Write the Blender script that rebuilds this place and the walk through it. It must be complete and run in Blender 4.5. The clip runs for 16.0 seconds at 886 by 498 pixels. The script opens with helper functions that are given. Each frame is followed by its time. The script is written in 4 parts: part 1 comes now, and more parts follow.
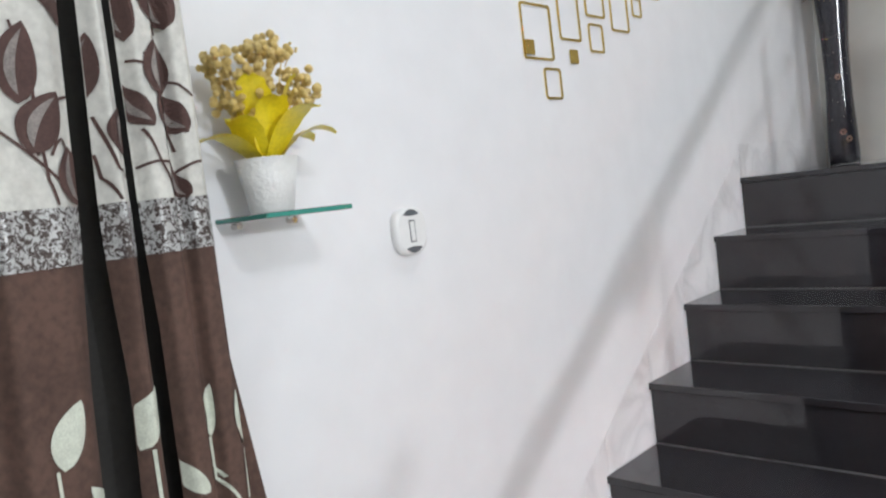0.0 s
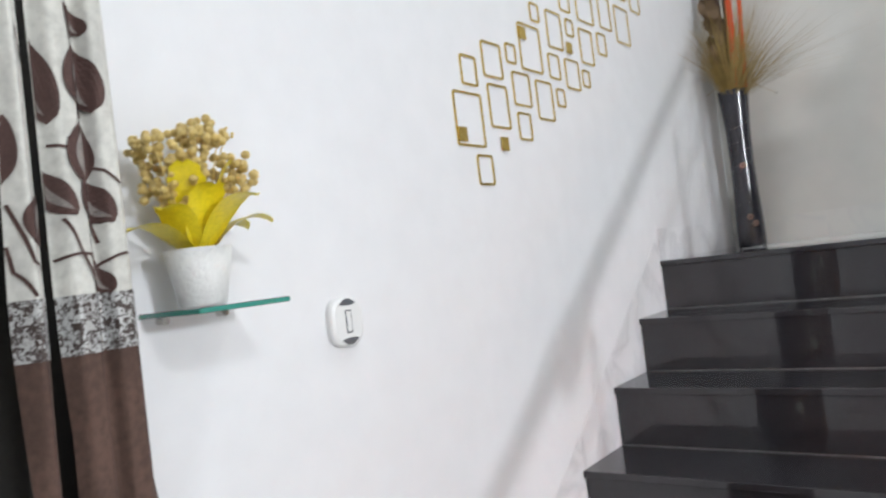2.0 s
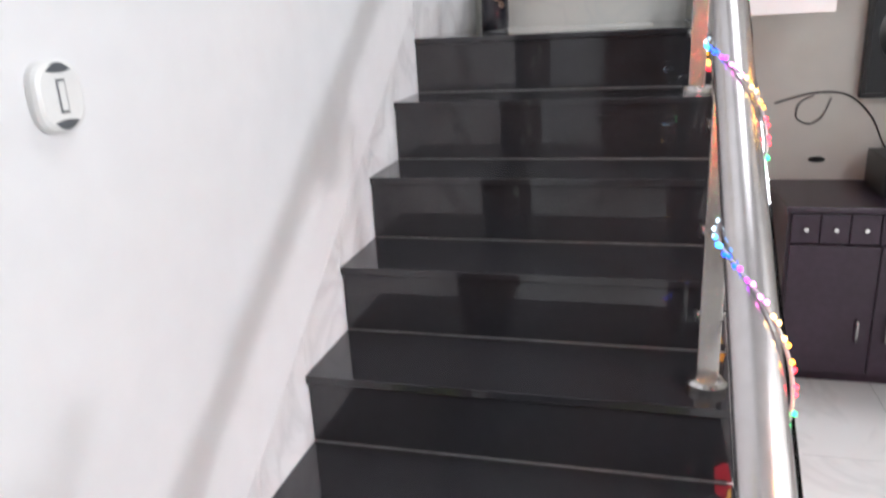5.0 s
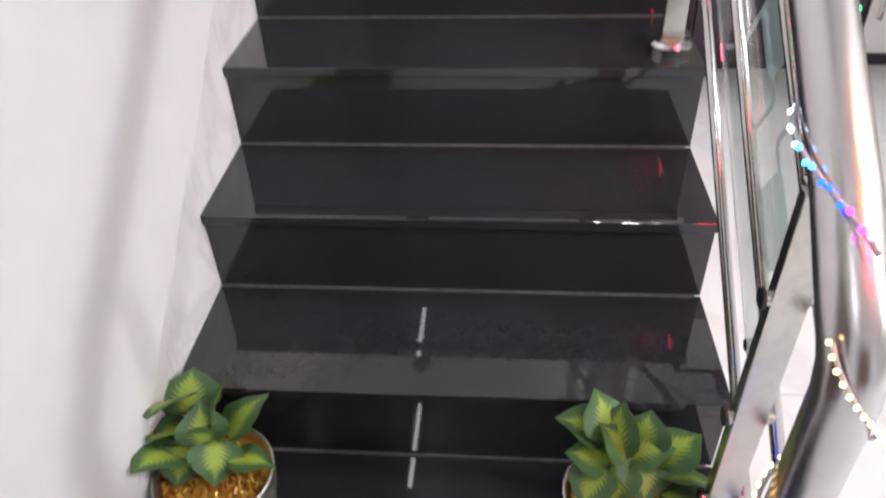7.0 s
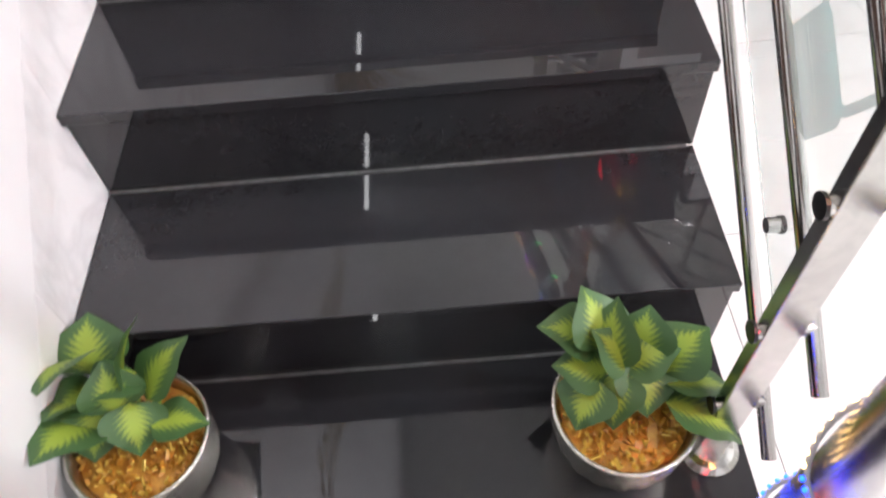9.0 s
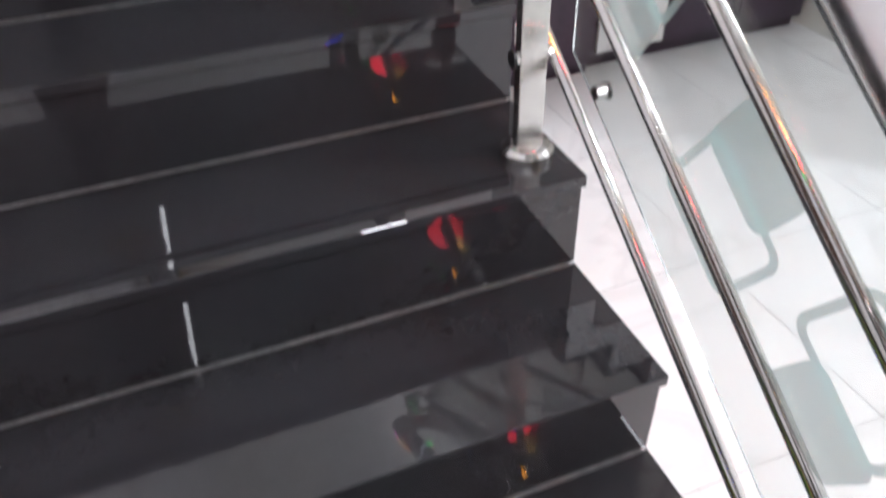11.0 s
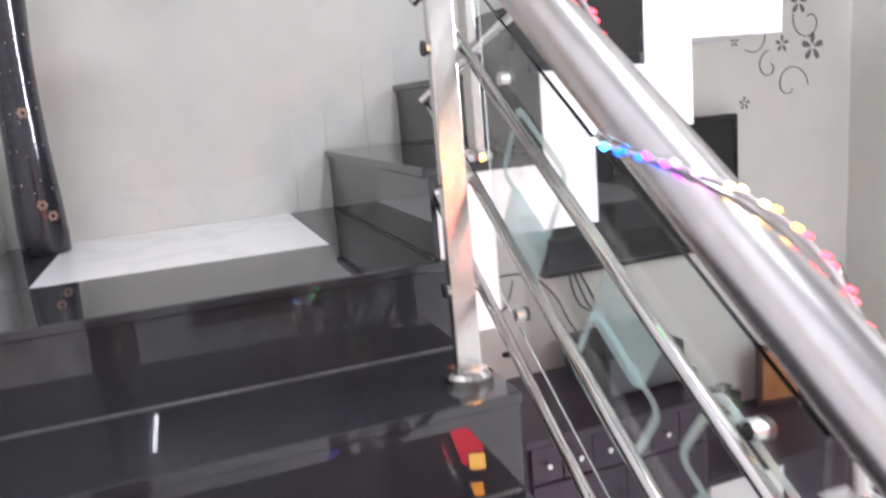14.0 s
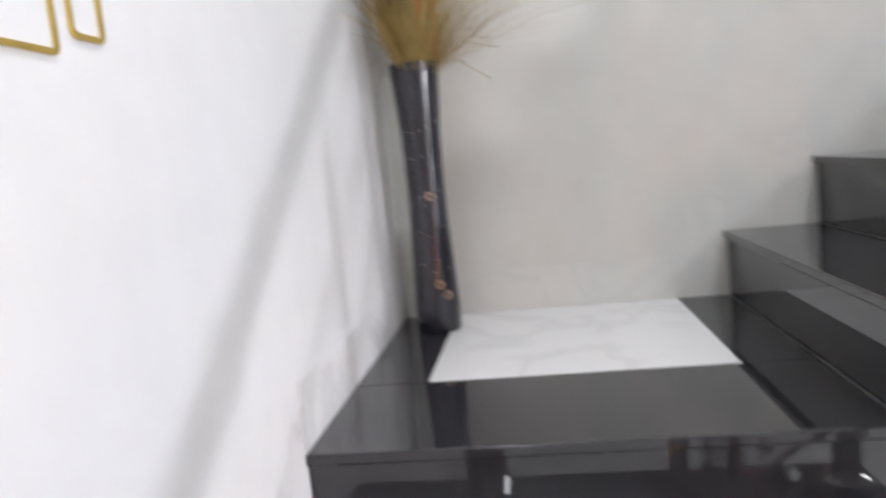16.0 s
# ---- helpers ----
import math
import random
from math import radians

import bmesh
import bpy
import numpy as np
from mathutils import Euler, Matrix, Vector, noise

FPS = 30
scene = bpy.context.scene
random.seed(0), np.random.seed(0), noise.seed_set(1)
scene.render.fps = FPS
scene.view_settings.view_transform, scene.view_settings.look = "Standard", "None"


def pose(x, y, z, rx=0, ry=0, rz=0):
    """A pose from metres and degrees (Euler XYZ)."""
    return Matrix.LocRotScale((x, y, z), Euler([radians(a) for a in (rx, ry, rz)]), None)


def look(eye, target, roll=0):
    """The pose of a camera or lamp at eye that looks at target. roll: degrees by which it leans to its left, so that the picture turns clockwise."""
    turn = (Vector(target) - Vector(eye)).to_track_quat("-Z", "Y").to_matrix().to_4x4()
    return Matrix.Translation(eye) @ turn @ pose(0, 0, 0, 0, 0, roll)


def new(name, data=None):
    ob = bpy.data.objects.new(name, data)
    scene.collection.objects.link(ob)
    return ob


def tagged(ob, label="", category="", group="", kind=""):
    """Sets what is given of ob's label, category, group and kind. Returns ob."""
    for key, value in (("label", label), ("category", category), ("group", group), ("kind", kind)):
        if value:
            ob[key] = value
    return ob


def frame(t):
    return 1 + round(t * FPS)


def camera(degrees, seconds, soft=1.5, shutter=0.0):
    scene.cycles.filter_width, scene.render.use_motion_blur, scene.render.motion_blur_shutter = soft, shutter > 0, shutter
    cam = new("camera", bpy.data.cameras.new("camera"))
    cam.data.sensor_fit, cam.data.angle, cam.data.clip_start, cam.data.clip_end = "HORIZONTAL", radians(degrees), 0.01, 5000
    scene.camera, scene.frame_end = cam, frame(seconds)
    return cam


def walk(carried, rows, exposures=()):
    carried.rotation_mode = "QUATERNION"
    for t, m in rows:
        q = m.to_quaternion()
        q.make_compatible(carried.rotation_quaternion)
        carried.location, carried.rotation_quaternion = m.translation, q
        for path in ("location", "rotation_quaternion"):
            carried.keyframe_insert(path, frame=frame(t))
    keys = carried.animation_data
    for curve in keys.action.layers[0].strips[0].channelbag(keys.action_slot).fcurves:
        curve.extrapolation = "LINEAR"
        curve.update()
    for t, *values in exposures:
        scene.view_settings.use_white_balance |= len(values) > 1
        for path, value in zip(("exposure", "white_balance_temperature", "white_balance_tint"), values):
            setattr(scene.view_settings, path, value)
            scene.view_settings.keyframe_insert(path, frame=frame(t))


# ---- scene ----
cam = camera(62.01, 16.0, soft=2.2, shutter=0.5)
PATH = [
    (0.0, look((1.065, -0.826, 1.488), (0.3689, -0.1103, 1.4235), -7.02)),
    (0.5, look((1.051, -0.816, 1.488), (0.3575, -0.0963, 1.4499), -8.27)),
    (1.0, look((1.040, -0.830, 1.495), (0.3647, -0.0927, 1.4721), -7.65)),
    (1.5, look((1.022, -0.832, 1.513), (0.3745, -0.0702, 1.5095), -6.87)),
    (2.0, look((1.002, -0.820, 1.517), (0.4016, -0.0201, 1.5409), -7.03)),
    (2.5, look((0.986, -0.814, 1.539), (0.4382, 0.0218, 1.5738), -6.98)),
    (3.0, look((0.978, -0.788, 1.539), (0.4818, 0.0803, 1.5418), -7.32)),
    (3.2, look((0.953, -0.760, 1.543), (0.4804, 0.1212, 1.5209), -7.08)),
    (5.3, look((0.736, -0.620, 1.497), (0.5104, 0.2878, 1.1428), -3.15)),
    (5.5, look((0.731, -0.605, 1.477), (0.5225, 0.2922, 1.0888), -3.54)),
    (6.0, look((0.653, -0.609, 1.432), (0.5129, 0.2621, 0.9620), -3.63)),
    (6.3, look((0.593, -0.614, 1.375), (0.5005, 0.2398, 0.8629), -3.10)),
    (6.5, look((0.572, -0.614, 1.353), (0.4927, 0.2245, 0.8141), -3.08)),
    (7.0, look((0.563, -0.585, 1.327), (0.4882, 0.2019, 0.7144), -2.24)),
    (7.5, look((0.560, -0.529, 1.281), (0.4964, 0.1887, 0.5883), -2.40)),
    (8.0, look((0.578, -0.460, 1.231), (0.5014, 0.1719, 0.4595), -5.65)),
    (8.2, look((0.573, -0.427, 1.227), (0.5104, 0.1644, 0.4229), -5.74)),
    (10.5, look((0.471, -0.090, 1.318), (0.5964, 0.5680, 0.5750), -6.48)),
    (11.0, look((0.426, -0.031, 1.344), (0.6918, 0.7005, 0.7163), -2.10)),
    (11.5, look((0.484, 0.018, 1.382), (0.7573, 0.8083, 0.8340), -4.07)),
    (12.0, look((0.568, 0.190, 1.404), (1.158, 1.858, 0.471), -5.0)),
    (12.5, look((0.577, 0.231, 1.517), (1.196, 1.947, 0.696), -6.9)),
    (13.0, look((0.590, 0.308, 1.613), (1.234, 2.060, 0.895), -4.8)),
    (13.5, look((0.538, 0.361, 1.708), (1.128, 2.169, 1.090), -5.4)),
    (14.0, look((0.482, 0.511, 1.743), (0.7994, 1.4385, 1.5451), -5.06)),
    (14.5, look((0.421, 0.600, 1.803), (0.7065, 1.5416, 1.6228), -7.52)),
    (15.0, look((0.387, 0.628, 1.871), (0.6269, 1.5792, 1.6779), -6.58)),
    (15.5, look((0.336, 0.677, 1.902), (0.4633, 1.6488, 1.7015), -5.83)),
    (16.0, look((0.403, 0.720, 1.892), (0.2749, 1.7040, 1.7710), -5.77)),
]
EXPOSURES = [(0, -0.36, 6250, 8), (1.0, -0.24, 6250, 8), (3.2, -0.24, 6250, 9), (5.5, -0.1, 6350, 11), (6.0, -0.2, 6350, 11), (6.5, -0.2, 6350, 12), (7.5, 0.04, 6450, 13), (8.2, 0.22, 6500, 13), (10.5, 0.25, 6350, 13), (11.2, 0.0, 6250, 14), (11.5, -0.02, 6250, 14), (12.0, 0.2, 6250, 14), (12.5, 0.42, 6200, 14), (13.0, 0.52, 6200, 14), (14.5, 0.4, 6250, 13), (15.0, 0.3, 6300, 12), (16.0, 0.15, 6350, 12)]
walk(cam, PATH, EXPOSURES)

# ---- light and world ----
world = bpy.data.worlds.new("world")
scene.world = world
world.use_nodes = True
_bg = world.node_tree.nodes["Background"]
_sky = world.node_tree.nodes.new("ShaderNodeTexSky")
_sky.sky_type, _sky.sun_disc, _sky.sun_elevation, _sky.sun_rotation = "NISHITA", False, 0.3, 1.0
world.node_tree.links.new(_sky.outputs[0], _bg.inputs[0])
_bg.inputs[1].default_value = 0.05


def area_light(name, m, sx, sy, power, color=(0.95, 0.965, 1.0)):
    d = bpy.data.lights.new(name, "AREA")
    d.shape, d.size, d.size_y, d.energy, d.color = "RECTANGLE", sx, sy, power, color
    ob = new(name, d)
    ob.matrix_world = m
    return ob


area_light("hall_lamp_glow", look((4.6, -0.46, 2.15), (0.3, 1.0, 1.2)), 0.26, 0.26, 86)
# two added fill lights without fittings, to brighten the hall and the back wall
area_light("ceiling_fill_glow", look((2.6, -0.9, 2.93), (2.5, -0.9, 0)), 0.55, 0.55, 46)
area_light("stairwell_fill_glow", look((1.6, 1.3, 5.1), (1.3, 1.4, 0)), 0.5, 0.5, 62)

# ---- materials ----


def material(name, base, rough=0.5, metal=0.0, noise_scale=0.0, amount=0.0, dark=None, bump=0.0, spec=0.5, coat=0.0, detail=4.0):
    m = bpy.data.materials.new(name)
    m.use_nodes = True
    nt = m.node_tree
    b = nt.nodes["Principled BSDF"]
    b.inputs["Base Color"].default_value = (*base, 1)
    b.inputs["Roughness"].default_value = rough
    b.inputs["Metallic"].default_value = metal
    b.inputs["Specular IOR Level"].default_value = spec
    b.inputs["Coat Weight"].default_value = coat
    if noise_scale:
        tc = nt.nodes.new("ShaderNodeTexCoord")
        n1 = nt.nodes.new("ShaderNodeTexNoise")
        n1.inputs["Scale"].default_value, n1.inputs["Detail"].default_value = noise_scale, detail
        n2 = nt.nodes.new("ShaderNodeTexNoise")
        n2.inputs["Scale"].default_value, n2.inputs["Detail"].default_value = noise_scale * 9, detail
        nt.links.new(tc.outputs["Object"], n1.inputs["Vector"])
        nt.links.new(tc.outputs["Object"], n2.inputs["Vector"])
        mul = nt.nodes.new("ShaderNodeMath")
        mul.operation = "MULTIPLY"
        nt.links.new(n1.outputs["Fac"], mul.inputs[0])
        nt.links.new(n2.outputs["Fac"], mul.inputs[1])
        ramp = nt.nodes.new("ShaderNodeValToRGB")
        d = dark or tuple(c * (1 - amount) for c in base)
        ramp.color_ramp.elements[0].position, ramp.color_ramp.elements[0].color = 0.12, (*d, 1)
        ramp.color_ramp.elements[1].position, ramp.color_ramp.elements[1].color = 0.36, (*base, 1)
        nt.links.new(mul.outputs[0], ramp.inputs["Fac"])
        nt.links.new(ramp.outputs["Color"], b.inputs["Base Color"])
        if bump:
            bp = nt.nodes.new("ShaderNodeBump")
            bp.inputs["Strength"].default_value, bp.inputs["Distance"].default_value = bump, 0.002
            nt.links.new(n2.outputs["Fac"], bp.inputs["Height"])
            nt.links.new(bp.outputs[0], b.inputs["Normal"])
    return m


def marble(name, base, vein, scale=1.6, width=0.05, rough=0.08):
    m = bpy.data.materials.new(name)
    m.use_nodes = True
    nt = m.node_tree
    b = nt.nodes["Principled BSDF"]
    b.inputs["Roughness"].default_value = rough
    tc = nt.nodes.new("ShaderNodeTexCoord")
    n = nt.nodes.new("ShaderNodeTexNoise")
    n.inputs["Scale"].default_value, n.inputs["Detail"].default_value, n.inputs["Distortion"].default_value = scale, 8, 1.4
    oi = nt.nodes.new("ShaderNodeObjectInfo")
    sc = nt.nodes.new("ShaderNodeMath")
    sc.operation = "MULTIPLY"
    sc.inputs[1].default_value = 40.0
    nt.links.new(oi.outputs["Random"], sc.inputs[0])
    ad = nt.nodes.new("ShaderNodeVectorMath")
    ad.operation = "ADD"
    nt.links.new(tc.outputs["Object"], ad.inputs[0])
    nt.links.new(sc.outputs[0], ad.inputs[1])
    nt.links.new(ad.outputs[0], n.inputs["Vector"])
    r = nt.nodes.new("ShaderNodeValToRGB")
    cr = r.color_ramp
    cr.elements[0].position, cr.elements[0].color = 0.5 - width, (*base, 1)
    cr.elements[1].position, cr.elements[1].color = 0.5 + width, (*base, 1)
    e = cr.elements.new(0.5)
    e.color = (*vein, 1)
    nt.links.new(n.outputs["Fac"], r.inputs["Fac"])
    nt.links.new(r.outputs["Color"], b.inputs["Base Color"])
    return m


def glow(name, color, strength):
    m = bpy.data.materials.new(name)
    m.use_nodes = True
    b = m.node_tree.nodes["Principled BSDF"]
    b.inputs["Base Color"].default_value = (*color, 1)
    b.inputs["Emission Color"].default_value = (*color, 1)
    b.inputs["Emission Strength"].default_value = strength
    return m


PAINT = material("white_wall_paint", (0.80, 0.80, 0.81), 0.42, 0, 1.3, 0.05, bump=0.06)
PAINT_B = material("cream_wall_paint", (0.72, 0.71, 0.66), 0.38, 0, 1.1, 0.06, bump=0.06)
CEIL = material("ceiling_paint", (0.8, 0.8, 0.79), 0.7, 0, 1.0, 0.04)
GRANITE = material("black_granite", (0.023, 0.023, 0.026), 0.02, 0, 40, 0.5, dark=(0.021, 0.0206, 0.0235), spec=0.66, detail=8)
GROUT = material("pale_grout", (0.20, 0.20, 0.20), 0.8, 0, 30, 0.3)
JOINT = material("grey_joint_filler", (0.13, 0.13, 0.13), 0.7, 0, 60, 0.5)
TILE = marble("white_marble_tile", (0.76, 0.76, 0.75), (0.69, 0.69, 0.68), 1.7, 0.05, 0.07)
SKIRT = marble("pale_marble_skirting", (0.795, 0.795, 0.805), (0.68, 0.68, 0.69), 3.4, 0.10, 0.4)
SKIRT_B = marble("cream_marble_skirting", (0.725, 0.715, 0.67), (0.69, 0.685, 0.65), 3.0, 0.08, 0.35)
STEEL = material("polished_stainless_steel", (0.66, 0.64, 0.62), 0.13, 1.0, 5, 0.12)
STEEL_H = material("satin_stainless_steel", (0.66, 0.63, 0.63), 0.27, 1.0, 5, 0.12)
STEEL_F = material("brushed_stainless_steel", (0.62, 0.60, 0.57), 0.24, 1.0, 8, 0.15)
CABINET = material("dark_purple_brown_laminate", (0.045, 0.026, 0.045), 0.3, 0, 4, 0.35, bump=0.05)
BLACKP = material("black_plastic", (0.012, 0.012, 0.014), 0.35, 0, 20, 0.3)
SCREEN = material("switched_off_screen", (0.01, 0.01, 0.012), 0.06)
GLASS = bpy.data.materials.new("green_edge_glass")
GLASS.use_nodes = True
_b = GLASS.node_tree.nodes["Principled BSDF"]
_b.inputs["Base Color"].default_value = (0.93, 0.98, 0.965, 1)
_b.inputs["Transmission Weight"].default_value = 1
_b.inputs["Roughness"].default_value = 0.02
GOLD = material("gold_mirror_acrylic", (0.78, 0.56, 0.16), 0.12, 1.0, 6, 0.2)
WHITEP = material("white_plastic", (0.78, 0.78, 0.77), 0.3, 0, 9, 0.04)

# ---- mesh helpers ----


def part(name, bm, mat, parent=None, label="", smooth=False, kind=""):
    me = bpy.data.meshes.new(name)
    bm.normal_update()
    bm.to_mesh(me)
    bm.free()
    me.materials.append(mat)
    if smooth:
        for p in me.polygons:
            p.use_smooth = True
    ob = new(name, me)
    ob.parent = parent
    return tagged(ob, label, kind=kind)


def thing(name, at, label, category, group="", rz=0.0):
    ob = new(name)
    ob.matrix_world = pose(*at, 0, 0, rz)
    return tagged(ob, label, category, group)


def add_box(bm, a, b, bevel=0.0, m=None):
    """A box from corner a to corner b, added to bm."""
    r = bmesh.ops.create_cube(bm, size=1.0)
    vs = r["verts"]
    for v in vs:
        v.co = Vector([(a[i] + b[i]) / 2 + v.co[i] * (b[i] - a[i]) for i in range(3)])
    if bevel:
        es = list({e for v in vs for e in v.link_edges})
        r = bmesh.ops.bevel(bm, geom=es, offset=bevel, segments=2, profile=0.5, affect="EDGES")
        vs = list({v for f in r["faces"] for v in f.verts} | {v for v in vs if v.is_valid})
    if m is not None:
        bmesh.ops.transform(bm, matrix=m, verts=vs)
    return vs


def boxm(a, b, bevel=0.0):
    bm = bmesh.new()
    add_box(bm, a, b, bevel)
    return bm


def add_tube(bm, pts, radius, sides=16, caps=True):
    """A round tube along pts; radius may be one number or one a point."""
    pts = [Vector(p) for p in pts]
    rad = radius if isinstance(radius, (list, tuple)) else [radius] * len(pts)
    d = (pts[1] - pts[0]).normalized()
    up = Vector((0, 0, 1)) if abs(d.z) < 0.9 else Vector((1, 0, 0))
    side = d.cross(up).normalized()
    rings = []
    for i, p in enumerate(pts):
        a = (pts[i] - pts[i - 1]).normalized() if i else (pts[1] - pts[0]).normalized()
        b = (pts[i + 1] - pts[i]).normalized() if i < len(pts) - 1 else a
        t = (a + b).normalized()
        side = (side - t * side.dot(t)).normalized()
        n = side.cross(t)
        k = 1 / max(0.5, t.dot(a))
        rings.append([bm.verts.new(p + (side * math.cos(w) + n * math.sin(w)) * rad[i] * (k if 0 < i < len(pts) - 1 else 1)) for w in (2 * math.pi * j / sides for j in range(sides))])
    for r0, r1 in zip(rings, rings[1:]):
        for j in range(sides):
            bm.faces.new((r0[j], r0[(j + 1) % sides], r1[(j + 1) % sides], r1[j]))
    if caps:
        bm.faces.new(rings[0][::-1])
        bm.faces.new(rings[-1])
    return rings


def add_lathe(bm, profile, center=(0, 0, 0), sides=32):
    """A body of revolution: profile holds (radius, z) pairs."""
    rings = []
    for r, z in profile:
        rings.append([bm.verts.new((center[0] + r * math.cos(w), center[1] + r * math.sin(w), center[2] + z)) for w in (2 * math.pi * j / sides for j in range(sides))])
    for r0, r1 in zip(rings, rings[1:]):
        for j in range(sides):
            bm.faces.new((r0[j], r0[(j + 1) % sides], r1[(j + 1) % sides], r1[j]))
    bm.faces.new(rings[0][::-1])
    bm.faces.new(rings[-1])


def tubem(pts, radius, sides=16):
    bm = bmesh.new()
    add_tube(bm, pts, radius, sides)
    return bm


def lathem(profile, center=(0, 0, 0), sides=32):
    bm = bmesh.new()
    add_lathe(bm, profile, center, sides)
    return bm


# ---- sizes of the place ----
H, G, W, Y1 = 0.18, 0.262, 0.957, 2.815
G2, X9, YF = 0.24, 0.92, 1.842
XR, YB, ZC = 3.06, -3.4, 2.95
XF, YS = 5.2, 0.85


def structure(name, bm, mat, label, category):
    return tagged(part(name, bm, mat), label, category, kind="structure")


floor = structure("floor", boxm((-0.2, YB - 0.2, -0.15), (XF + 0.2, Y1 + 0.2, -0.002)), GROUT, "white glossy marble-look tiled floor of the hall", "floor")
# wall left open from y -1.15 to -0.34 for the added dark recess
bm = boxm((-0.2, YB, 0), (0, -1.15, 5.2))
add_box(bm, (-0.2, -1.15, 2.25), (0, -0.34, 5.2))
add_box(bm, (-0.2, -0.34, 0), (0, Y1 + 0.2, 5.2))
structure("wall_stair", bm, PAINT, "smooth white painted wall along the stairs", "wall")
structure("wall_back", boxm((0, Y1, 0), (XR, Y1 + 0.2, 5.2)), PAINT_B, "cream painted wall behind the landing", "wall")
structure("wall_side", boxm((XR, YS, 0), (XF + 0.2, Y1 + 0.2, 5.2)), PAINT_B, "pale cream painted side wall of the hall", "wall")
structure("wall_far", boxm((XF, YB, 0), (XF + 0.2, YS, 5.2)), PAINT_B, "pale cream painted far wall of the hall", "wall")
structure("wall_front", boxm((-0.2, YB - 0.2, 0), (XF + 0.2, YB, 5.2)), PAINT, "white painted wall behind the entry", "wall")
# closed unlit box, added so the curtain's slits look dark
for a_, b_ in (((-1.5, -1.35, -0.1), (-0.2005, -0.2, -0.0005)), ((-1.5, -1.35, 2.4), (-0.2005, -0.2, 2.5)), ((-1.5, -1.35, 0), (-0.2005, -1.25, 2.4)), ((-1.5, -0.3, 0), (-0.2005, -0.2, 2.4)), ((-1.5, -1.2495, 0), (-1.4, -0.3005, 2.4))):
    structure("wall_shade_recess", boxm(a_, b_), PAINT_B, "unlit recess added behind the curtain to darken its slits", "wall")
bm = boxm((0, YB, ZC), (XF, -0.3, ZC + 0.15))
add_box(bm, (2.75, -0.3, ZC), (XF, Y1, ZC + 0.15))
structure("ceiling", bm, CEIL, "flat white ceiling with an open stairwell", "ceiling")
structure("ceiling_upper", boxm((-0.2, YB - 0.2, 5.2), (XF + 0.2, Y1 + 0.2, 5.35)), CEIL, "flat white ceiling above the stairwell", "ceiling")

# ---- stairs ----


